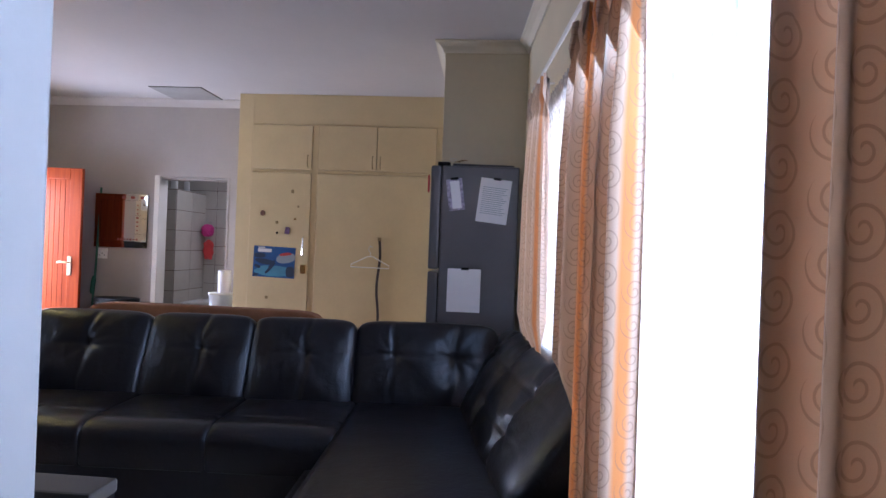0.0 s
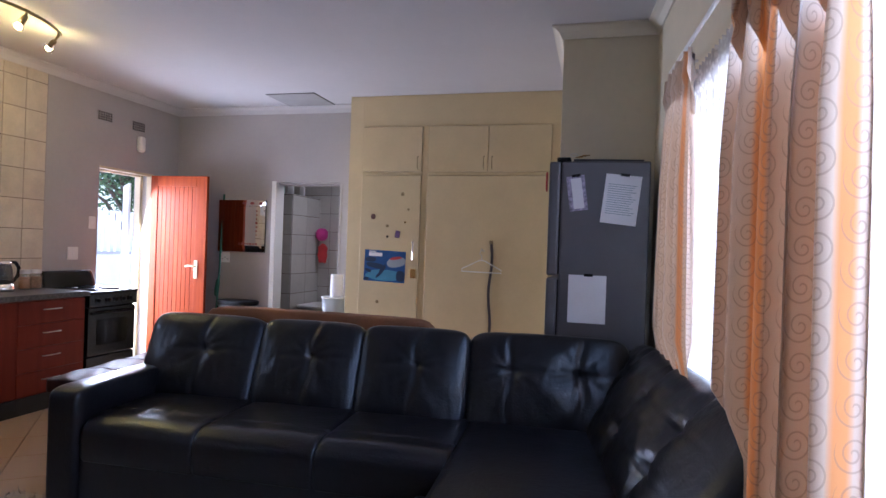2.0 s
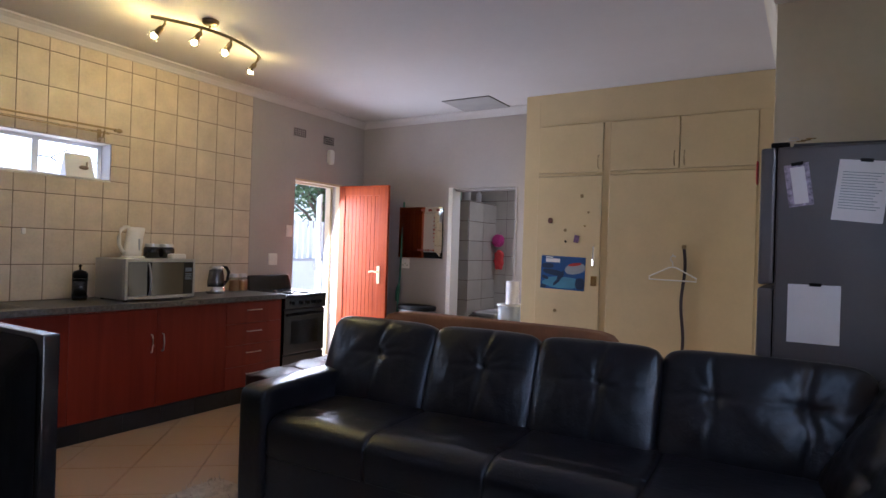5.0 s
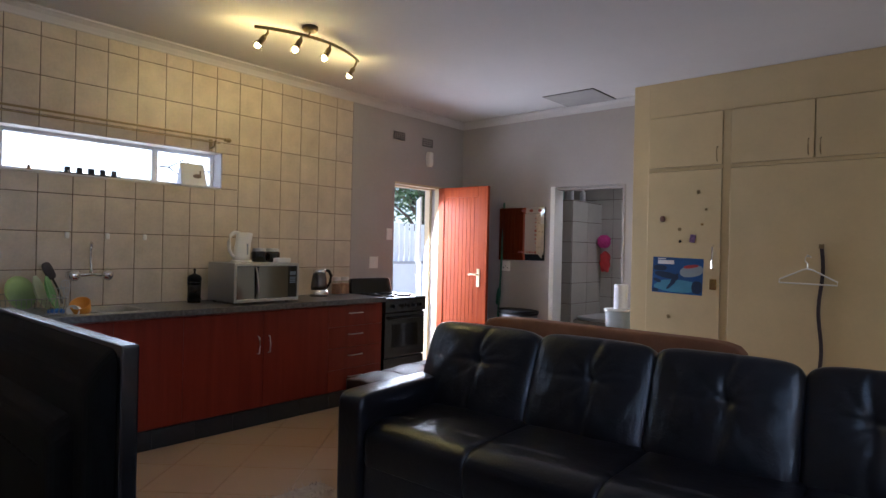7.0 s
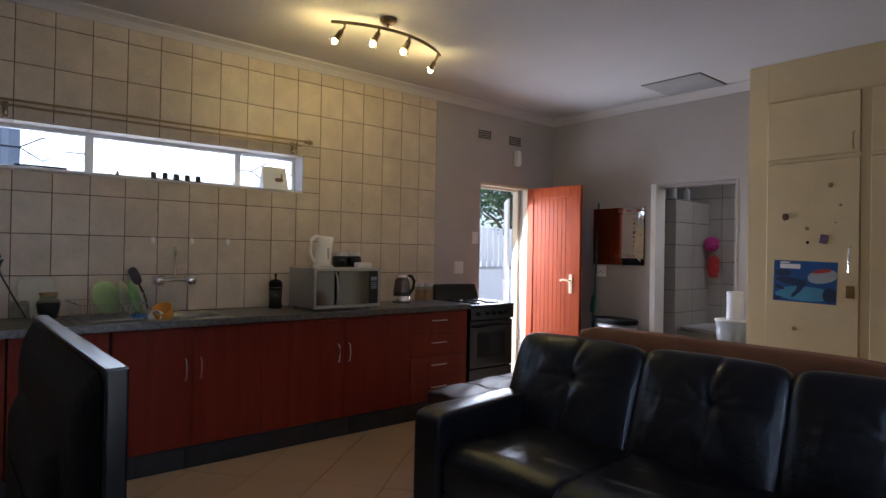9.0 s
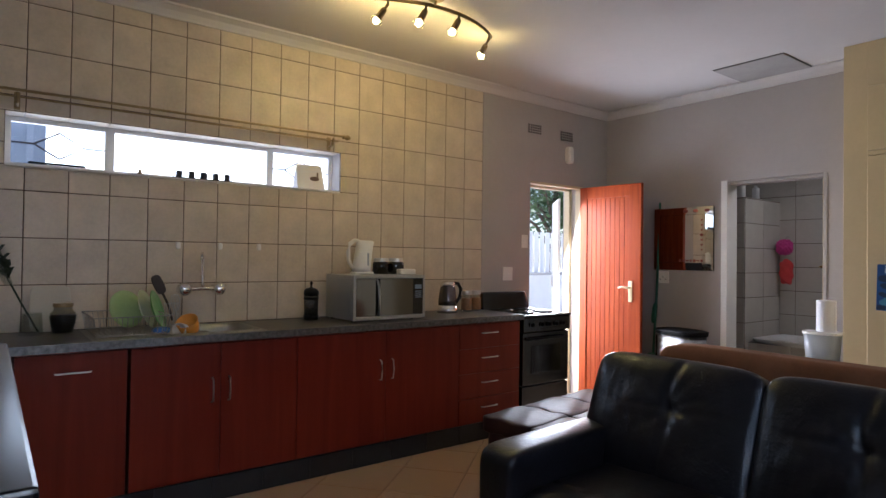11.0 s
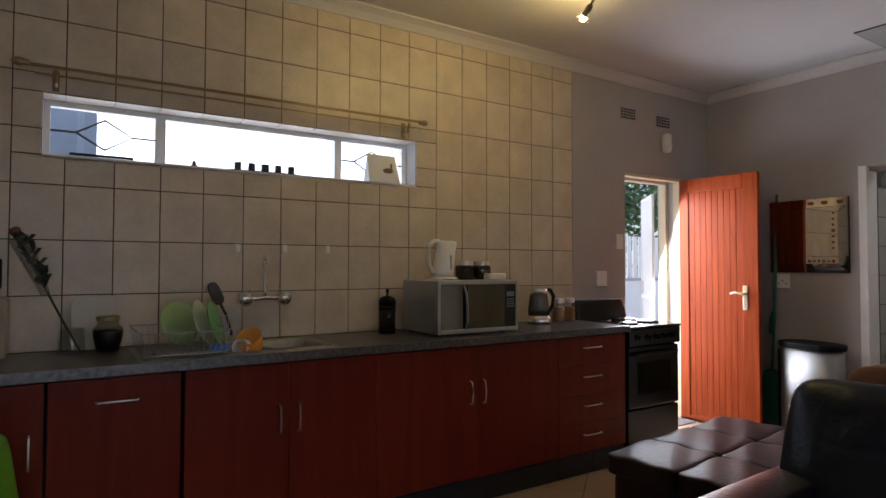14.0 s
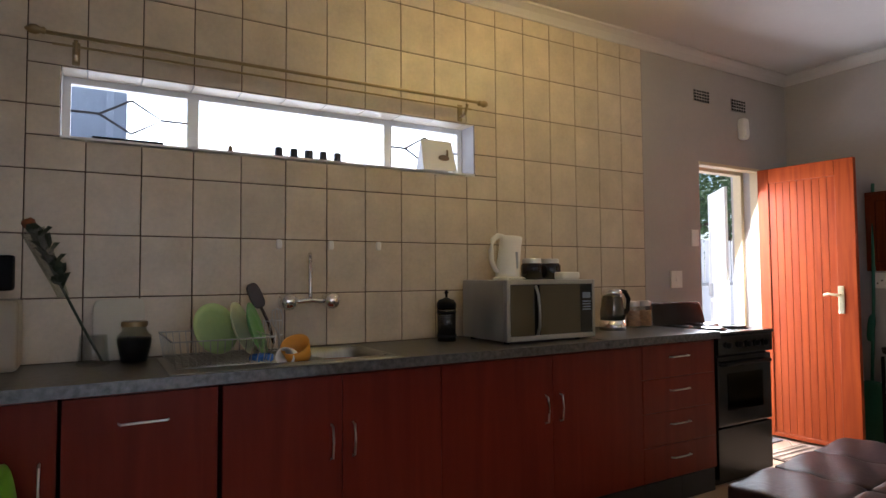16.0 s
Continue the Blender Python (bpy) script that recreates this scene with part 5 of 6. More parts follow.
cp = part("control_panel", box((MWD - 0.028, 0.477, 0.037), (MWD - 0.005, MWL - 0.017, MWH - 0.023), 0.002), mat("dark_mirror_panel", (0.06, 0.065, 0.075), 0.14, metal=0.8, vary=0.05), mw)
part("display", box((MWD - 0.006, 0.49, 0.215), (MWD - 0.003, 0.545, 0.245)), BLUE_GREY_PRINT, cp)
for i in range(4):
    part("button_strip", box((MWD - 0.006, 0.49, 0.195 - i * 0.014), (MWD - 0.003, 0.545, 0.202 - i * 0.014)), BLUE_GREY_PRINT, cp)
for x in (0.04, 0.34):
    for y in (0.04, 0.5):
        part("foot", lathe([(0.015, 0.0), (0.015, 0.012)], 10, (x, y, 0)), BLACK_PLASTIC, mw)
MT = CT + MWH

ke = empty("white_kettle", pose(0.19, 1.985, MT), "white plastic cordless jug kettle on the microwave", "kettle")
bm = bmesh.new()
rings = []
for z, ya, yb, rx in ((0.016, -0.072, 0.062, 0.062), (0.05, -0.070, 0.064, 0.062), (0.11, -0.060, 0.070, 0.058), (0.17, -0.050, 0.078, 0.053), (0.21, -0.046, 0.088, 0.048), (0.232, -0.048, 0.094, 0.040), (0.240, -0.040, 0.070, 0.028)):
    rings.append([bm.verts.new((rx * math.sin(t), (ya + yb) / 2 + (yb - ya) / 2 * math.cos(t), z)) for t in [2 * math.pi * k / 28 for k in range(28)]])
for r0, r1 in zip(rings, rings[1:]):
    for k in range(28):
        bm.faces.new((r0[k], r0[(k + 1) % 28], r1[(k + 1) % 28], r1[k]))
bm.faces.new(rings[0])
bm.faces.new(rings[-1])
part("body", bm, WHITE_PLASTIC, ke, smooth=True)
part("handle", tube([(0, -0.030, 0.236), (0, -0.065, 0.238), (0, -0.098, 0.215), (0, -0.112, 0.16), (0, -0.108, 0.10), (0, -0.085, 0.055), (0, -0.066, 0.045)], [0.012, 0.015, 0.016, 0.015, 0.014, 0.013, 0.012], 12), WHITE_PLASTIC, ke, smooth=True)
part("base", lathe([(0.0, 0.0), (0.082, 0.0), (0.084, 0.008), (0.076, 0.016), (0.0, 0.016)], 28), WHITE_PLASTIC, ke, smooth=True)
part("water_gauge", box((0.050, 0.010, 0.06), (0.0605, 0.024, 0.15), 0.003), GREY_PRINT, ke)
cable = [(0.07 + 0.035 * math.sin(t), -0.10 + 0.04 * math.cos(t * 1.4) + 0.012 * t, 0.006 + 0.004 * (k % 2)) for k, t in enumerate([i * 0.4 for i in range(24)])]
part("cable", tube(cable, 0.004, 6), WHITE_PLASTIC, ke, smooth=True)
SMOKED = mat("smoked_jar_glass", (0.008, 0.006, 0.005), 0.08, vary=0.1, spec=0.6)
for y in (2.125, 2.252):
    storage_jar(pose(0.22, y, MT), 0.061, 0.095, COFFEE, STEEL, "canister", "dark glass coffee canister with a steel lid", "canisters on the microwave", SMOKED)
ad = link_mesh("router_box", soft_box((0.07, 0.13, 0.04), 8, 6), WHITE_PLASTIC, smooth=True, m=pose(0.37, 2.245, MT + 0.0205))
tagged(ad, "small white plastic box on the microwave", "box")

gk = empty("glass_kettle", pose(0.20, 2.755, CT + 0.002) @ Matrix.Scale(1.09, 4), "glass electric kettle with a chrome base and black handle", "kettle")
part("base", lathe([(0.0, 0.0), (0.072, 0.0), (0.074, 0.02), (0.068, 0.055), (0.0, 0.055)], 24), CHROME, gk, smooth=True)
part("glass", lathe([(0.066, 0.055), (0.068, 0.09), (0.056, 0.17), (0.05, 0.195), (0.047, 0.195), (0.053, 0.17), (0.065, 0.09), (0.063, 0.056)], 24), thin_glass("grey_kettle_glass", (0.55, 0.55, 0.54), 0.06), gk, smooth=True)
part("lid", lathe([(0.052, 0.19), (0.054, 0.215), (0.04, 0.228), (0.0, 0.232)], 24), CHROME, gk, smooth=True)
part("handle", tube([(0.01, 0.04, 0.215), (0.015, 0.085, 0.21), (0.018, 0.108, 0.17), (0.016, 0.10, 0.11), (0.01, 0.07, 0.07)], 0.013, 10), BLACK_PLASTIC, gk, smooth=True)
for y in (3.0, 3.1):
    storage_jar(pose(0.14, y, CT + 0.002), 0.046, 0.145, mat("dried_pasta", (0.42, 0.22, 0.12), 0.8, vary=0.5, scale=60), STEEL, "storage_jar", "clear glass storage jar with a steel lid", "glass jars by the stove")
bx = link_mesh("wall_radio", box((0.0, -0.52, 1.155), (0.07, -0.225, 1.29), 0.012), BLACK_PLASTIC)
tagged(bx, "black plastic box fixed to the kitchen tiles", "radio")
# plain block added for an unidentified darker cream panel beside the tiles
wb = link_mesh("bread_bin", box((0.02, -0.55, CT), (0.20, -0.195, 1.125), 0.02), mat("beige_block_coat", (0.40, 0.34, 0.265), 0.4, vary=0.06))
tagged(wb, "plain beige block on the worktop corner", "bin")

# ---- dustbin ----
du = empty("dustbin", pose(0.98, 4.80, 0, 0, 0, -10), "steel pedal dustbin with a black rim and lid", "dustbin")


def oval(levels, n=32, power=2.6):
    bm = bmesh.new()
    rings = []
    for a, b, z in levels:
        ring = []
        for k in range(n):
            t = 2 * math.pi * k / n
            c, s = math.cos(t), math.sin(t)
            q = (abs(c) ** power + abs(s) ** power) ** (1 / power)
            ring.append(bm.verts.new((a * c / q, b * s / q, z)))
        rings.append(ring)
    for r0, r1 in zip(rings, rings[1:]):
        for k in range(n):
            bm.faces.new((r0[k], r0[(k + 1) % n], r1[(k + 1) % n], r1[k]))
    bm.faces.new(rings[0])
    bm.faces.new(rings[-1])
    return bm


part("drum", oval([(0.225, 0.135, 0.05), (0.225, 0.135, 0.655)]), mat("satin_bin_steel", (0.34, 0.34, 0.34), 0.48, metal=1.0, vary=0.08, scale=4, stretch=(40, 40, 1)), du, smooth=True)
part("base", oval([(0.235, 0.145, 0.0), (0.235, 0.145, 0.05)]), BLACK_PLASTIC, du)
part("rim", oval([(0.236, 0.146, 0.645), (0.240, 0.150, 0.668)]), BLACK_PLASTIC, du)
part("lid", oval([(0.242, 0.152, 0.670), (0.240, 0.150, 0.684), (0.22, 0.13, 0.690)]), BLACK_PLASTIC, du, smooth=True)
part("side_strip", box((-0.245, -0.06, 0.04), (-0.222, 0.06, 0.62), 0.01), BLACK_PLASTIC, du)
part("pedal", box((-0.06, -0.20, 0.015), (0.06, -0.13, 0.03), 0.006), BLACK_PLASTIC, du)

# broom with a green handle behind the door
br = empty("broom", pose(0.60, 4.93, 0, -2, 0, 0), "broom with a green handle leaning behind the door", "broom")
TEAL = mat("green_broom_plastic", (0.02, 0.13, 0.08), 0.5)
part("handle", tube([(0.0, 0, 0.42), (0.02, 0.0, 1.0), (0.03, 0, 1.86)], 0.011, 8), TEAL, br)
part("head", soft_box((0.05, 0.03, 0.20), 3, 8), TEAL, br, smooth=True, m=pose(0.0, 0, 0.80, 0, 6, 0))
part("bristles", soft_box((0.16, 0.05, 0.40), 4, 8), TEAL, br, smooth=True, m=pose(0.0, 0, 0.22))

# ---- things fixed to the cupboard and fridge ----
def on_cup(x, z, m=None):
    return pose(x, CY - 0.0135, z)


po = empty("fish_poster", pose(2.72, CY - 0.0125, 1.135, 0, 1.5, 0), "blue underwater poster stuck on the cupboard door", "poster")
part("sheet", box((-0.215, -0.0015, -0.155), (0.215, 0, 0.155)), BLUE, po)
part("water_patch", soft_box((0.36, 0.001, 0.11), 2.5, 4), LIGHT_BLUE, po, m=pose(0.0, -0.002, -0.09))
part("dark_shape", soft_box((0.22, 0.001, 0.055), 2.2, 4), DARK_BLUE, po, m=pose(-0.09, -0.0027, 0.0, 0, 8, 0))
part("dark_shape", soft_box((0.14, 0.001, 0.03), 2.2, 4), DARK_BLUE, po, m=pose(-0.04, -0.003, -0.07, 0, -48, 0))
part("pale_shape", soft_box((0.20, 0.001, 0.10), 2.2, 6), GREY_PRINT, po, m=pose(0.12, -0.0034, 0.045, 0, -12, 0))
for x, z, w, h, a in ((-0.15, 0.06, 0.12, 0.05, 0), (0.17, -0.09, 0.09, 0.11, 0), (-0.02, -0.02, 0.10, 0.022, -50), (-0.17, -0.05, 0.07, 0.03, 20)):
    part("dark_shape", soft_box((w, 0.001, h), 2.4, 4), DARK_BLUE, po, m=pose(x, -0.0031, z, 0, a, 0))
part("water_patch", soft_box((0.12, 0.001, 0.05), 2.2, 4), LIGHT_BLUE, po, m=pose(-0.14, -0.0033, -0.10))
part("red_shape", soft_box((0.13, 0.001, 0.03), 2.2, 4), RED_PRINT, po, m=pose(0.115, -0.004, 0.085, 0, -10, 0))
part("bright_patch", soft_box((0.09, 0.001, 0.09), 4, 3), LIGHT_BLUE, po, m=pose(0.03, -0.0045, -0.085))
part("title_bar", box((-0.17, -0.004, 0.095), (-0.03, -0.003, 0.13)), PAPER, po)
part("title_bar", box((-0.17, -0.004, 0.136), (-0.10, -0.003, 0.146)), PAPER, po)
part("corner_mark", box((-0.21, -0.004, -0.15), (-0.16, -0.003, -0.12)), DARK_BLUE, po)

rnd = random.Random(6)
for i, (x, z, r, c) in enumerate(((2.885, 1.85, 0.016, BRONZE), (2.585, 1.625, 0.024, mat("brown_magnet", (0.12, 0.05, 0.035), 0.5)), (2.95, 1.70, 0.011, BRONZE), (2.735, 1.535, 0.016, BRONZE), (2.92, 1.575, 0.011, BRASS),
                                  (2.74, 1.43, 0.011, BLACK_PLASTIC), (2.655, 0.78, 0.016, BRONZE))):
    mg = link_mesh("fridge_magnet", soft_box((2 * r, 0.01, 2 * r * rnd.uniform(0.8, 1.2)), 2.5, 5), c, smooth=True, m=pose(x, CY - 0.018, z))
    tagged(mg, "small round dark magnet on the cupboard door", "magnet", "magnets on the cupboard")
pm = link_mesh("fridge_magnet", box((-0.024, -0.008, -0.034), (0.024, 0, 0.034), 0.004), mat("purple_print", (0.13, 0.07, 0.18), 0.5, vary=0.6, scale=60), m=pose(2.845, CY - 0.0125, 1.455, 0, 10, 0))
tagged(pm, "small purple picture magnet on the cupboard door", "magnet", "magnets on the cupboard")

ha = empty("coat_hanger", pose(3.70, CY - 0.03, 1.14), "white plastic coat hanger on the cupboard door", "hanger")
part("bar", tube([(-0.19, 0, -0.02), (-0.19, 0, 0.005), (-0.03, 0, 0.085), (0, 0, 0.09), (0.03, 0, 0.085), (0.19, 0, 0.0), (0.19, 0, -0.025), (-0.19, 0, -0.02)], 0.006, 8), WHITE_PLASTIC, ha)
part("hook", tube([(0, 0, 0.09), (0, 0, 0.13), (-0.02, 0, 0.15), (-0.015, 0, 0.18), (0.01, 0, 0.19), (0.022, 0, 0.175)], 0.004, 8), STEEL, ha)
kn = link_mesh("cupboard_hook", tube([(0, 0.02, 0), (0, -0.02, 0), (0, -0.026, 0.012)], 0.006, 8), STEEL, m=pose(3.70, CY - 0.02, 1.325))
tagged(kn, "small steel hook on the cupboard door", "hook")
st = empty("belt", pose(3.785, CY - 0.02, 0.0), "dark leather belt hanging on the cupboard door", "belt")
bm = bmesh.new()
prev = None
for i in range(20):
    z = 1.395 - i * 0.05
    x = 0.012 * math.sin(i * 0.5)
    a = [bm.verts.new((x - 0.013, 0.002, z)), bm.verts.new((x + 0.013, -0.002, z)), bm.verts.new((x + 0.013, -0.007, z)), bm.verts.new((x - 0.013, -0.003, z))]
    if prev:
        for k in range(4):
            bm.faces.new((prev[k], prev[(k + 1) % 4], a[(k + 1) % 4], a[k]))
    prev = a
part("strap", bm, mat("dark_belt_leather", (0.03, 0.018, 0.02), 0.5), st)
part("buckle", box((-0.018, -0.012, 1.385), (0.018, 0.0, 1.42), 0.004), BRONZE, st)

FX, FY = 4.545, 2.62


def sheet(x0, x1, z0, z1, tilt, name, label, lines=0, border=None):
    p = empty(name, pose((x0 + x1) / 2, FY - 0.001, (z0 + z1) / 2, 0, tilt, 0), label, "paper", "papers on the fridge")
    w, h = x1 - x0, z1 - z0
    part("page", box((-w / 2, -0.001, -h / 2), (w / 2, 0, h / 2)), border or PAPER, p)
    if border:
        part("panel", box((-w / 2 + 0.025, -0.002, -h / 2 + 0.012), (w / 2 - 0.02, -0.001, h / 2 - 0.015)), PAPER, p)
    part("magnet", box((-0.02, -0.007, h / 2 - 0.008), (0.03, -0.001, h / 2 + 0.008), 0.002), BLACK_PLASTIC, p)
    for i in range(lines):
        z = h / 2 - 0.06 - i * 0.013
        ln = w * (0.34 if i % 5 == 4 else 0.42 - 0.03 * (i % 3))
        part("print_line", box((-w * 0.4, -0.0016, z), (-w * 0.4 + ln * 1.9, -0.001, z + 0.004)), GREY_PRINT, p)
    return p


sheet(4.585, 4.69, 1.58, 1.785, -8, "notepad", "flower bordered notepad on the fridge side", border=mat("floral_print", (0.34, 0.30, 0.42), 0.6, vary=0.9, scale=50))
sheet(4.785, 4.985, 1.505, 1.79, 6, "letter", "printed letter held by a magnet on the fridge", 14)
sheet(4.605, 4.82, 0.925, 1.205, 0, "blank_sheet", "blank white page held on the fridge")
# clutter on top of the fridge
tr_ = link_mesh("magazine", box((-0.2, -0.13, 0), (0.2, 0.13, 0.018), 0.003), mat("dark_cover", (0.03, 0.03, 0.035), 0.5), m=pose(4.80, 2.80, 1.871, 0, 0, 5))
tagged(tr_, "dark flat folder lying on the fridge", "folder")
ky = empty("keys", pose(4.61, 2.68, 1.896), "bunch of keys on a ring on the fridge", "keys")
part("ring", tube([(0.02 * math.cos(t), 0.02 * math.sin(t) * 0.6, 0.02 + 0.01 * math.sin(t)) for t in [2 * math.pi * k / 14 for k in range(15)]], 0.0025, 6), STEEL, ky)
for k in range(3):
    part("key", box((0.01 + k * 0.02, -0.02, 0.002 + 0.006 * k), (0.05 + k * 0.022, -0.008, 0.006 + 0.006 * k), 0.001), BRASS, ky)
rt = link_mesh("red_tag", soft_box((0.012, 0.05, 0.12), 4, 6), mat("red_plastic", (0.45, 0.02, 0.03), 0.45), smooth=True, m=pose(4.452, 2.72, 1.76))
tagged(rt, "red plastic tag hanging on the fridge door", "tag")
bg = empty("hanging_bag_strap", pose(4.47, CY - 0.05, 2.1), "dark cloth bag hanging on the cupboard side", "bag")
part("cloth", soft_box((0.05, 0.06, 0.42), 3, 8), mat("dark_cloth", (0.02, 0.018, 0.02), 0.9), bg, smooth=True)

# ---- bathroom ----
by0 = BACK + 0.15
bm = bmesh.new()
add_box(bm, (-0.24, 6.62, 0), (3.2, 6.77, 2.6))
add_box(bm, (-0.24, by0, 0), (0.0, 6.62, 2.6))
add_box(bm, (3.05, by0, 0), (3.2, 6.62, 2.6))
tagged(link_mesh("wall_bathroom", bm, GROUT), "tiled bathroom walls behind the doorway", "wall", kind="structure")
tagged(link_mesh("ceiling_bathroom", box((-0.24, by0, 2.6), (3.2, 6.77, 2.7)), CEIL), "white bathroom ceiling", "ceiling", kind="structure")
tagged(link_mesh("wall_nib", box((0.35, 5.86, 0), (1.02, 6.62, 1.945)), GROUT), "tiled half-height shower partition", "wall", kind="structure")
# fill light and its shade, both added out of view to brighten the bathroom
window_light("bathroom_ceiling_light", look((2.3, 5.75, 2.55), (2.2, 5.8, 0)), 0.4, 0.4, 6.0, (1.0, 0.96, 0.90))
cl = empty("bathroom_ceiling_lamp", pose(2.3, 5.75, 2.6), "unseen round white shade added with the bathroom fill light", "ceiling light")
part("shade", lathe([(0.0, -0.02), (0.15, -0.02), (0.16, 0.0)], 24), WHITE_PLASTIC, cl, smooth=True)
bt = empty("bathtub", pose(1.03, 5.90, 0), "white built-in bathtub with a tiled front panel", "bathtub")
bm = bmesh.new()
rings = []
for a, b, z in ((0.80, 0.355, 0.50), (0.80, 0.355, 0.535), (0.79, 0.345, 0.54), (0.73, 0.29, 0.54), (0.70, 0.27, 0.51), (0.60, 0.20, 0.16), (0.5, 0.14, 0.13)):
    ring = []
    for k in range(40):
        t = 2 * math.pi * k / 40
        c, s = math.cos(t), math.sin(t)
        pw = 10 if z >= 0.53 and a > 0.75 else 4
        q = (abs(c) ** pw + abs(s) ** pw) ** (1 / pw)
        ring.append(bm.verts.new((0.80 + a * c / q, 0.36 + b * s / q, z)))
    rings.append(ring)
for r0, r1 in zip(rings, rings[1:]):
    for k in range(40):
        bm.faces.new((r0[k], r0[(k + 1) % 40], r1[(k + 1) % 40], r1[k]))
bm.faces.new(rings[-1])
part("tub", bm, WHITE_PLASTIC, bt, smooth=True)
part("front_panel", box((0.0, 0.02, 0.0), (1.6, 0.04, 0.50)), GROUT, bt)
for i in range(4):
    for k in range(2):
        part("tile", box((0.002 + i * 0.4, 0.012, 0.002 + k * 0.25), (0.398 + i * 0.4, 0.02, 0.248 + k * 0.25), 0.001, 1), BATH_TILE, bt)
rnd = random.Random(9)
for i, (x, y, h, r, c) in enumerate(((0.62, 5.95, 0.20, 0.035, WHITE_PLASTIC), (0.72, 5.93, 0.16, 0.03, WHITE), (0.82, 5.95, 0.17, 0.028, mat("pale_green_bottle", (0.35, 0.55, 0.45), 0.4)), (0.93, 5.96, 0.18, 0.04, WHITE_PLASTIC), (0.94, 6.25, 0.15, 0.035, WHITE))):
    b_ = empty("shampoo_bottle", pose(x, y, 1.953), "plastic toiletry bottle on the partition ledge", "bottle", "bottles on the ledge")
    part("body", oval([(r, r * 0.7, 0), (r, r * 0.7, h * 0.78), (r * 0.45, r * 0.4, h * 0.86)], 20, 3), c, b_, smooth=True)
    part("cap", oval([(r * 0.45, r * 0.4, h * 0.86), (r * 0.45, r * 0.4, h)], 14, 2), WHITE, b_)
pk = link_mesh("bath_puff", soft_box((0.15, 0.13, 0.16), 2.4, 16, (0, 0, 0), lambda p, q: p * (1 + 0.12 * math.sin(q.x * 9) * math.sin(q.z * 11 + q.y * 8))), PINK, smooth=True, m=pose(1.12, 6.50, 1.46))
tagged(pk, "bright pink bath puff hanging in the corner", "bath puff")
rd = link_mesh("bath_mitt", soft_box((0.13, 0.07, 0.26), 3, 14, (0, 0, 0), lambda p, q: p * (1 + 0.08 * math.sin(q.z * 8 + q.x * 4))), RED_MESH, smooth=True, m=pose(1.13, 6.52, 1.20))
tagged(rd, "red mesh bath mitt hanging below the puff", "bath mitt")
hk = link_mesh("shower_hook", tube([(1.12, 6.62, 1.57), (1.12, 6.56, 1.57), (1.12, 6.53, 1.55), (1.12, 6.51, 1.54)], 0.006, 6), CHROME)
tagged(hk, "chrome hook on the tiled wall", "hook")
# white steel frame of the bathroom doorway and its cream door
bm = bmesh.new()
add_box(bm, (1.235, BACK - 0.012, 0), (1.29, BACK + 0.162, 2.01), 0.004)
tagged(link_mesh("door_2", bm, WHITE), "white steel bathroom door jamb", "door frame", kind="structure")
bm = bmesh.new()
add_box(bm, (2.045, BACK - 0.006, 0), (2.072, BACK + 0.162, 2.0), 0.003)
add_box(bm, (1.292, BACK + 0.03, 1.975), (2.045, BACK + 0.162, 1.998), 0.003)
tagged(link_mesh("trim_bathroom", bm, PLASTER), "grey painted lining of the bathroom doorway", "door frame", kind="structure")
bd = empty("bathroom_door", pose(2.015, BACK + 0.17, 0), "cream painted bathroom door opened inwards", "door")
part("leaf", box((-0.04, 0, 0.01), (0.0, 0.74, 1.98), 0.003), CUPBOARD, bd)
part("lock_plate", box((-0.034, -0.003, 1.15), (-0.008, 0, 1.33), 0.001), BRASS, bd)
part("lever", tube([(-0.02, 0.05, 1.27), (-0.075, 0.05, 1.27), (-0.08, 0.12, 1.27)], 0.008, 8), BRASS, bd)
# bucket and roll beside the doorway
so = empty("side_stool", pose(2.12, 4.80, 0), "small white plastic stool beside the doorway", "stool")
part("seat", soft_box((0.32, 0.30, 0.03), 6, 6), WHITE_PLASTIC, so, smooth=True, m=pose(0, 0, 0.535))
for x in (-0.12, 0.12):
    for y in (-0.11, 0.11):
        part("leg", tube([(x, y, 0.53), (x * 1.15, y * 1.15, 0.0)], 0.014, 8), WHITE_PLASTIC, so)
bu = empty("bucket", pose(2.12, 4.79, 0.552), "translucent white plastic tub with a lid", "tub")
part("tub", oval([(0.10, 0.085, 0), (0.118, 0.10, 0.22)], 24, 3), mat("milky_plastic", (0.62, 0.66, 0.70), 0.3, trans=0.5), bu, smooth=True)
part("lid", oval([(0.126, 0.108, 0.22), (0.126, 0.108, 0.238)], 24, 3), WHITE_PLASTIC, bu)
part("contents", oval([(0.07, 0.06, 0.006), (0.07, 0.06, 0.09)], 16, 2.5), DARK_BLUE, bu)
pr_ = link_mesh("paper_roll", lathe([(0.02, 0), (0.062, 0.0), (0.064, 0.004), (0.064, 0.226), (0.06, 0.23), (0.02, 0.23)], 24), PAPER, smooth=False, m=pose(2.14, 4.80, 0.792))
tagged(pr_, "white kitchen paper roll standing on the tub", "paper roll")

# ---- rug, mats, cabinet by the inner door, green chair ----
rg = empty("shag_rug", pose(2.75, 0.95, 0), "pale shaggy rug under the sofa front", "rug")
part("backing", box((-0.95, -0.62, 0.0), (0.95, 0.62, 0.012), 0.004), RUG, rg)
rnd = random.Random(12)
bm = bmesh.new()
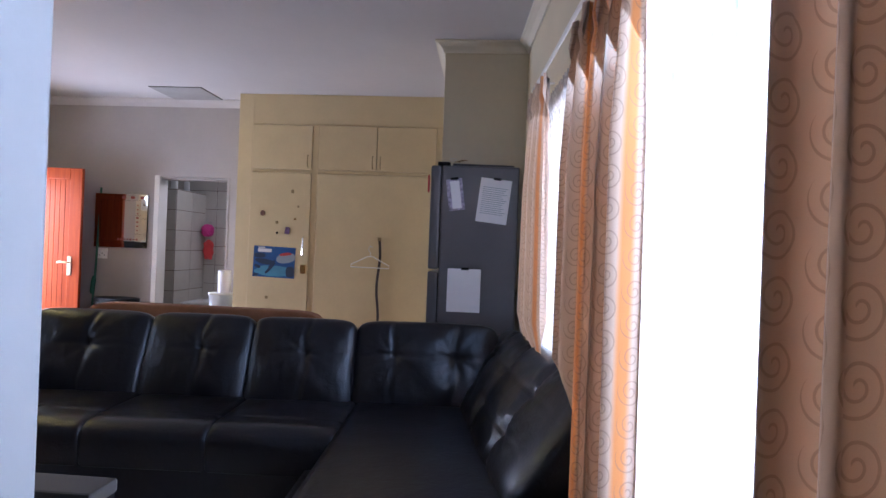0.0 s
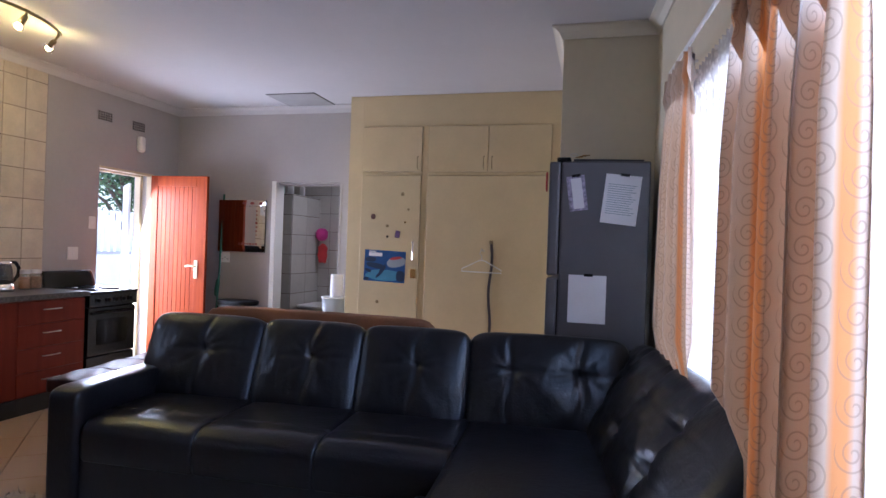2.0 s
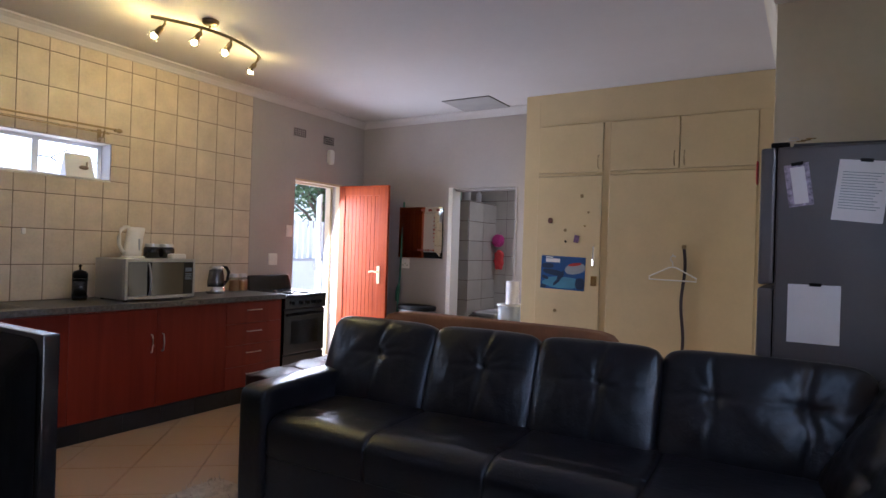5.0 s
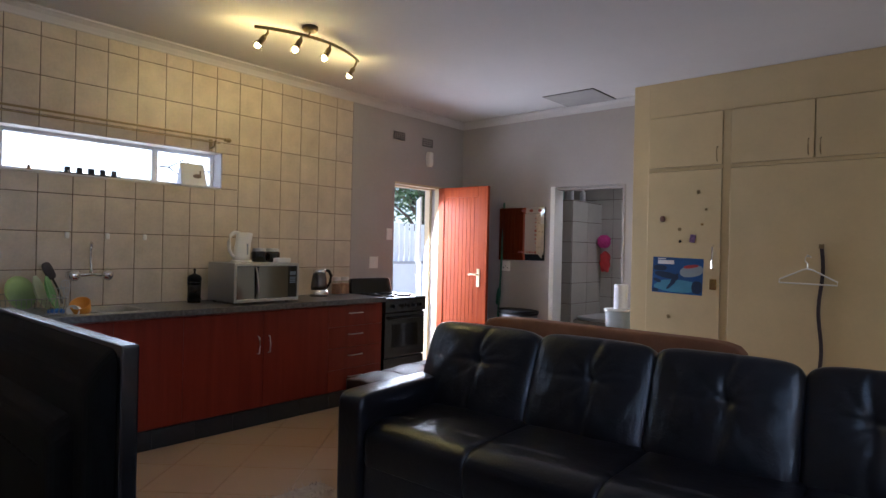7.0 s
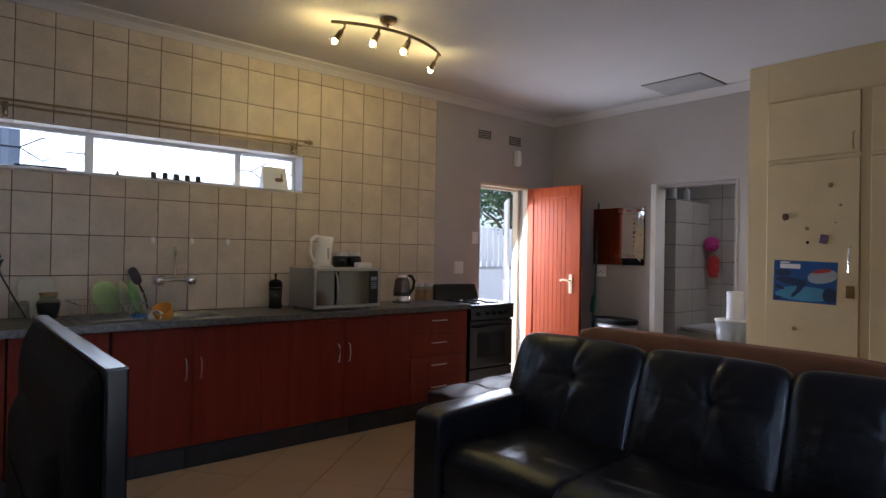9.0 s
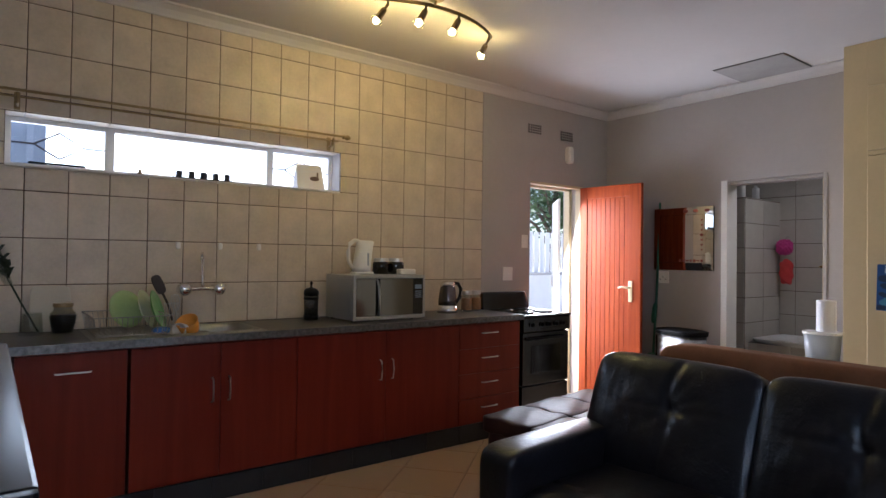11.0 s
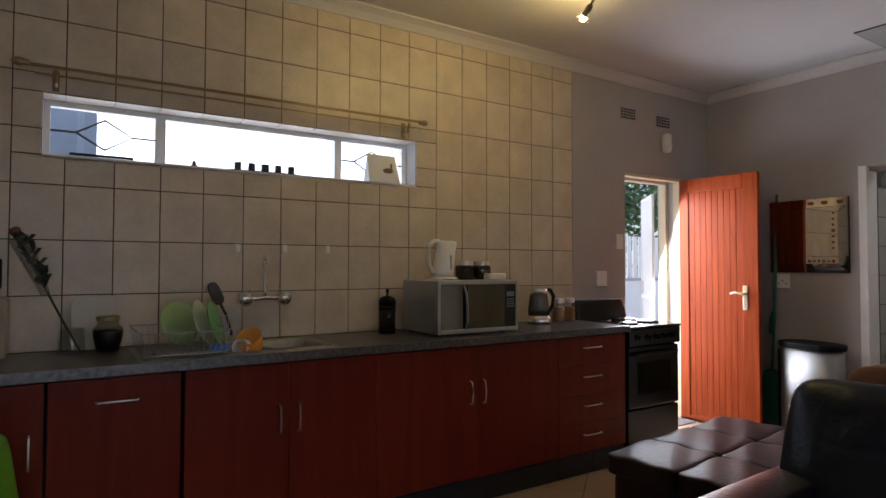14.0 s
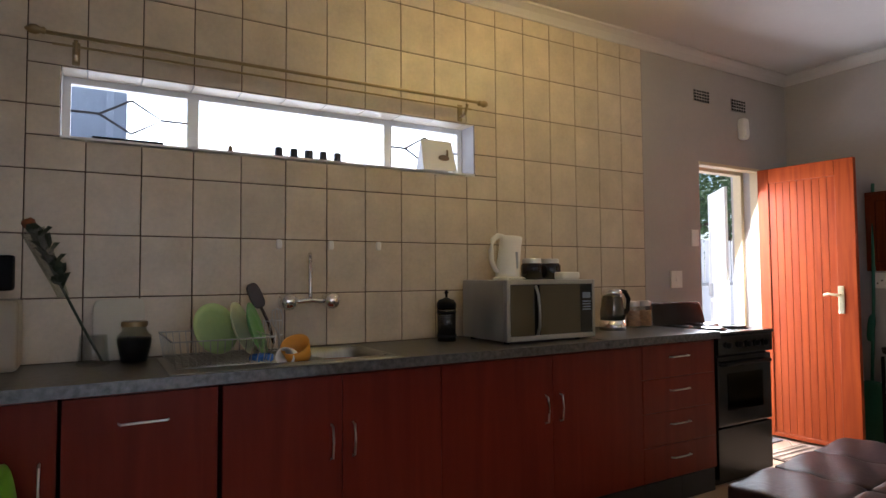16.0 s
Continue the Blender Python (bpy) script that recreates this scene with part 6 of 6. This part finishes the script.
for i in range(5200):
    x, y = rnd.uniform(-0.95, 0.95), rnd.uniform(-0.62, 0.62)
    a, t = rnd.uniform(0, 6.28), rnd.uniform(0.012, 0.035)
    dx, dy = math.cos(a), math.sin(a)
    v = [bm.verts.new((x - dy * 0.005, y + dx * 0.005, 0.01)), bm.verts.new((x + dy * 0.005, y - dx * 0.005, 0.01)), bm.verts.new((x + dx * t, y + dy * t, rnd.uniform(0.02, 0.045)))]
    bm.faces.new(v)
tagged(part("shag", bm, RUG, rg), kind="stuff")

mt = empty("door_mat", pose(0.47, 4.28, 0), "brown striped coir door mat inside the door", "door mat")
part("base", box((-0.17, -0.25, 0.0), (0.17, 0.25, 0.010), 0.003), mat("brown_coir", (0.13, 0.085, 0.06), 0.95, vary=0.3, scale=60, bump=0.6, bump_scale=250), mt)
for i in range(6):
    part("stripe", box((-0.155 + i * 0.054, -0.235, 0.010), (-0.128 + i * 0.054, 0.235, 0.014), 0.002), mat("pale_coir", (0.30, 0.22, 0.16), 0.95, vary=0.3, scale=60), mt)

m2 = link_mesh("threshold_mat", box((-0.20, 3.93, 0.0), (0.17, 4.54, 0.009), 0.003), mat("grey_mat", (0.14, 0.125, 0.12), 0.95, vary=0.4, scale=40, bump=0.6, bump_scale=250))
tagged(m2, "grey speckled mat on the door threshold", "door mat")

sc = empty("headboard", pose(4.07, -0.55, -0.018), "upright grey-brown board with a dark edging strip", "board")
part("panel", box((-0.33, -0.022, 0.018), (0.33, 0.022, 1.012), 0.004), mat("grey_oak_laminate", (0.05, 0.045, 0.047), 0.5, vary=0.2), sc)
part("edging", box((-0.332, -0.026, 1.012), (0.332, 0.026, 1.018)), BLACK_PLASTIC, sc)
part("top_rail", box((-0.335, -0.028, 1.018), (0.335, 0.028, 1.036), 0.004), mat("grey_oak_top", (0.022, 0.02, 0.02), 0.6, vary=0.15), sc)
part("foot", box((-0.30, -0.09, 0.018), (-0.24, 0.09, 0.045), 0.004), BLACK_PLASTIC, sc)
part("foot", box((0.24, -0.09, 0.018), (0.30, 0.09, 0.045), 0.004), BLACK_PLASTIC, sc)

gc = empty("plastic_chair", pose(0.815, -0.345, 0), "lime green plastic chair with a blue cloth over it", "chair")
LIME = mat("lime_plastic", (0.16, 0.45, 0.04), 0.35, vary=0.06)
part("seat", soft_box((0.44, 0.42, 0.04), 5, 8), LIME, gc, smooth=True, m=pose(0, 0, 0.34))
part("backrest", soft_box((0.42, 0.045, 0.36), 4, 10, (0, 0, 0), lambda p, q: p + Vector((0, -0.05 * q.x * q.x, 0))), LIME, gc, smooth=True, m=pose(0, 0.20, 0.50, 8))
part("cloth", soft_box((0.30, 0.05, 0.26), 3, 8, (0, 0, 0), lambda p, q: p + Vector((0, 0.01 * math.sin(p.x * 40), 0))), mat("blue_cloth", (0.03, 0.10, 0.32), 0.9, vary=0.3, scale=20), gc, smooth=True, m=pose(0, 0.160, 0.49, 8))
for x in (-0.19, 0.19):
    for y in (-0.18, 0.19):
        part("leg", tube([(x, y, 0.33), (x * 1.1, y * 1.12, 0)], 0.018, 8), LIME, gc)

# ---- outside ----
tagged(link_mesh("ground", box((-80, -80, -0.30), (80, 80, -0.151)), mat("pale_paving", (0.62, 0.59, 0.55), 0.85, vary=0.15, scale=1.5, bump=0.3)), "pale sunlit paving outside the house", "ground", kind="structure")
tagged(link_mesh("pavement_step", box((-1.4, 3.4, -0.151), (-0.24, 5.2, -0.075), 0.01), mat("pale_concrete", (0.55, 0.52, 0.48), 0.9, vary=0.12, bump=0.4)), "pale concrete step outside the door", "pavement", kind="structure")
yw = empty("garden_wall", pose(-4.2, 0, -0.151), "white painted garden wall with slatted fencing on top", "wall")
part("wall", box((-0.11, 4.0, 0), (0.11, 17.0, 1.15)), WHITE, yw)
part("coping", box((-0.14, 4.0, 1.15), (0.14, 17.0, 1.20), 0.01), mat("grey_coping", (0.42, 0.41, 0.40), 0.8), yw)
for i in range(82):
    part("slat", box((-0.012, 4.05 + i * 0.156, 1.20), (0.012, 4.16 + i * 0.156, 1.98), 0.002, 1), WHITE, yw)
gt = empty("security_gate", pose(-0.27, 4.57, 0, 0, 0, 138), "white steel security gate folded open outside", "gate")
part("frame", box((0, -0.012, 0.03), (0.03, 0.012, 1.93), 0.002), WHITE, gt)
part("frame", box((0.56, -0.012, 0.03), (0.59, 0.012, 1.93), 0.002), WHITE, gt)
for z in (0.03, 0.95, 1.90):
    part("rail", box((0.03, -0.012, z), (0.56, 0.012, z + 0.03), 0.002), WHITE, gt)
for i in range(9):
    part("slat", box((0.05 + i * 0.056, -0.006, 0.06), (0.088 + i * 0.056, 0.006, 1.90), 0.001, 1), WHITE, gt)
part("lock_box", box((0.50, -0.03, 1.0), (0.57, 0.03, 1.12), 0.006), STEEL, gt)


def tree(x, y, h, r, seed):
    rnd = random.Random(seed)
    t = empty("tree", pose(x, y, -0.151), "leafy green garden tree behind the fence", "tree", "trees behind the fence")
    bm = tube([(0, 0, 0), (0.05, 0.03, h * 0.3), (0, 0.08, h * 0.55), (0.1, 0, h * 0.8)], [0.16, 0.12, 0.09, 0.04], 9)
    for k in range(7):
        a, z = rnd.uniform(0, 6.28), rnd.uniform(0.35, 0.7) * h
        add_tube(bm, [(0, 0.04, z), (0.4 * r * math.cos(a), 0.4 * r * math.sin(a), z + 0.15 * h), (0.8 * r * math.cos(a), 0.8 * r * math.sin(a), z + 0.22 * h)], [0.06, 0.04, 0.015], 6)
    part("trunk", bm, mat("bark", (0.10, 0.07, 0.05), 0.9, vary=0.4, bump=0.8), t)
    bm = bmesh.new()
    for k in range(60):
        c = Vector((rnd.gauss(0, 0.5) * r, rnd.gauss(0, 0.5) * r, h * 0.68 + rnd.gauss(0, 0.16) * h))
        for q in range(90):
            p = c + Vector((rnd.gauss(0, 0.16), rnd.gauss(0, 0.16), rnd.gauss(0, 0.13))) * r
            s = rnd.uniform(0.05, 0.10)
            d1 = Vector((rnd.uniform(-1, 1), rnd.uniform(-1, 1), rnd.uniform(-0.6, 0.6))).normalized()
            d2 = d1.cross(Vector((rnd.uniform(-1, 1), rnd.uniform(-1, 1), 1))).normalized()
            bm.faces.new([bm.verts.new(v) for v in (p - d1 * s, p - d2 * s * 0.5, p + d1 * s, p + d2 * s * 0.5)])
    tagged(part("crown", bm, LEAF, t), kind="stuff")


tree(-6.6, 11.4, 4.6, 1.7, 1)
tree(-6.9, 14.2, 5.2, 1.9, 2)

# ---- tiles, laid last ----
TW, TH, GAP = 0.205, 0.25625, 0.0048
tile_mesh = {}


def piece_mesh(w, h, d, material, axis):
    """One tile with a slightly rounded face; alike tiles share it."""
    key = (round(w, 3), round(h, 3), d, material.name, axis)
    if key not in tile_mesh:
        bm = bmesh.new()
        e = min(0.002, d * 0.4)
        a = [(-w / 2, -h / 2, 0), (w / 2, -h / 2, 0), (w / 2, h / 2, 0), (-w / 2, h / 2, 0)]
        b = [(p[0] * (1 - 2 * e / w), p[1] * (1 - 2 * e / h), d) for p in a]
        a2 = [(p[0], p[1], d - e) for p in a]
        sw = {'X': lambda p: (p[2], p[0], p[1]), 'Y': lambda p: (p[0], -p[2], p[1]), 'Z': lambda p: p}[axis]
        rows = [[bm.verts.new(sw(p)) for p in ring] for ring in (a, a2, b)]
        for r0, r1 in zip(rows, rows[1:]):
            for k in range(4):
                bm.faces.new((r0[k], r0[(k + 1) % 4], r1[(k + 1) % 4], r1[k]))
        bm.faces.new(rows[-1])
        bmesh.ops.recalc_face_normals(bm, faces=bm.faces)
        me = bpy.data.meshes.new("tile")
        bm.to_mesh(me)
        bm.free()
        me.materials.append(material)
        tile_mesh[key] = me
    return tile_mesh[key]


def lay(parent, me, loc, rz=0.0):
    ob = new("tile", me)
    ob.location = loc
    if rz:
        ob.rotation_euler = (0, 0, rz)
    ob.parent = parent


grout = tagged(link_mesh("wall_west_grout", bmesh.new(), GROUT), "beige ceramic wall tiles with thin brown joints", "tiled wall", kind="structure")
bm = bmesh.new()
for lo, hi in (((KX1, -0.83, CT - 0.05), (-0.005, Y0, H)), ((KX1, Y0, CT - 0.05), (-0.005, Y1, Z0)), ((KX1, Y0, Z1), (-0.005, Y1, H)), ((KX1, Y1, CT - 0.05), (-0.005, 3.28, H))):
    add_box(bm, lo, hi)
bm.to_mesh(grout.data)
bm.free()
for ci in range(-4, 16):
    for ri in range(0, 8):
        a0, a1 = ci * TW, (ci + 1) * TW
        b0, b1 = CT + ri * TH, min(CT + (ri + 1) * TH, H - 0.06)
        cells = [(a0, a1, b0, b1)]
        if a0 < Y1 and a1 > Y0 and b0 < Z1 and b1 > Z0:
            cells = []
            if b0 < Z0 - 0.01:
                cells.append((a0, a1, b0, Z0))
            if b1 > Z1 + 0.01:
                cells.append((a0, a1, Z1, b1))
            m0, m1 = max(b0, Z0), min(b1, Z1)
            if a0 < Y0 - 0.01:
                cells.append((a0, Y0, m0, m1))
            if a1 > Y1 + 0.01:
                cells.append((Y1, a1, m0, m1))
        for c0, c1, e0, e1 in cells:
            w, h = c1 - c0 - GAP, e1 - e0 - GAP
            if w > 0.012 and h > 0.012:
                lay(grout, piece_mesh(w, h, 0.006, TILE, 'X'), (-0.006, (c0 + c1) / 2, (e0 + e1) / 2))
# tiled reveal above the kitchen window
for ci in range(-1, 10):
    a0, a1 = max(Y0, ci * TW), min(Y1, (ci + 1) * TW)
    if a1 - a0 > 0.02:
        ob = new("tile", piece_mesh(0.13, a1 - a0 - GAP, 0.004, TILE, 'Z'))
        ob.location, ob.rotation_euler = (-0.07, (a0 + a1) / 2, Z1), (math.pi, 0, 0)
        ob.parent = grout

# walls and standing things reach down to the finished floor
bpy.context.view_layer.update()
STANDING = ("bathroom_door", "bathtub", "broom", "brown_couch", "built_in_cupboard", "corner_sofa", "door_1", "door_2", "door_frame", "door_mat", "dustbin", "fridge",
            "headboard", "ottoman", "plastic_chair", "shag_rug", "side_stool", "stove", "threshold_mat", "tv_stand", "wooden_door",
            "wall_bathroom", "wall_east", "wall_hall", "wall_nib", "wall_north", "wall_pier", "wall_south", "wall_west", "wall_west_door")
for name in STANDING:
    top_ob = bpy.data.objects[name]
    for ob in [top_ob] + list(top_ob.children_recursive):
        if ob.type == 'MESH':
            mw, back = ob.matrix_world, ob.matrix_world.inverted()
            for v in ob.data.vertices:
                w = mw @ v.co
                if w.z < 0.07:
                    v.co = back @ Vector((w.x, w.y, w.z + FLOOR))

# floor tiles laid on the diagonal
floor_ob = bpy.data.objects["floor"]
FT, FA = 0.4085, radians(39.7)
fc, fs = math.cos(FA), math.sin(FA)
fm = piece_mesh(FT - 0.005, FT - 0.005, 0.008, FLOOR_TILE, 'Z')
count = 0
for i in range(-14, 26):
    for k in range(-22, 22):
        p, q = 1.43 + (i + 0.5) * FT - 3 * FT, 0.277 + (k + 0.5) * FT
        x, y = p * fc - q * fs, p * fs + q * fc
        if -0.35 < x < 5.45 and -2.4 < y < 5.1:
            lay(floor_ob, fm, (x, y, FLOOR - 0.008), FA)

# bathroom tiles
bw_ob = bpy.data.objects["wall_bathroom"]
nib_ob = bpy.data.objects["wall_nib"]
bm_ = piece_mesh(0.395, 0.245, 0.006, BATH_TILE, 'Y')
for i in range(8):
    for k in range(10):
        lay(bw_ob, bm_, (-0.02 + (i + 0.5) * 0.4, 6.62, (k + 0.5) * 0.25))
nm = piece_mesh(0.325, 0.245, 0.006, BATH_TILE, 'Y')
nx = piece_mesh(0.375, 0.245, 0.006, BATH_TILE, 'X')
for k in range(7):
    for i in range(2):
        lay(nib_ob, nm, (0.355 + (i + 0.5) * 0.333, 5.86, (k + 0.5) * 0.25 + 0.19))
        lay(nib_ob, nx, (1.02, 5.86 + (i + 0.5) * 0.38, (k + 0.5) * 0.25 + 0.19))
lay(nib_ob, piece_mesh(0.66, 0.75, 0.006, BATH_TILE, 'Z'), (0.685, 6.24, 1.945))
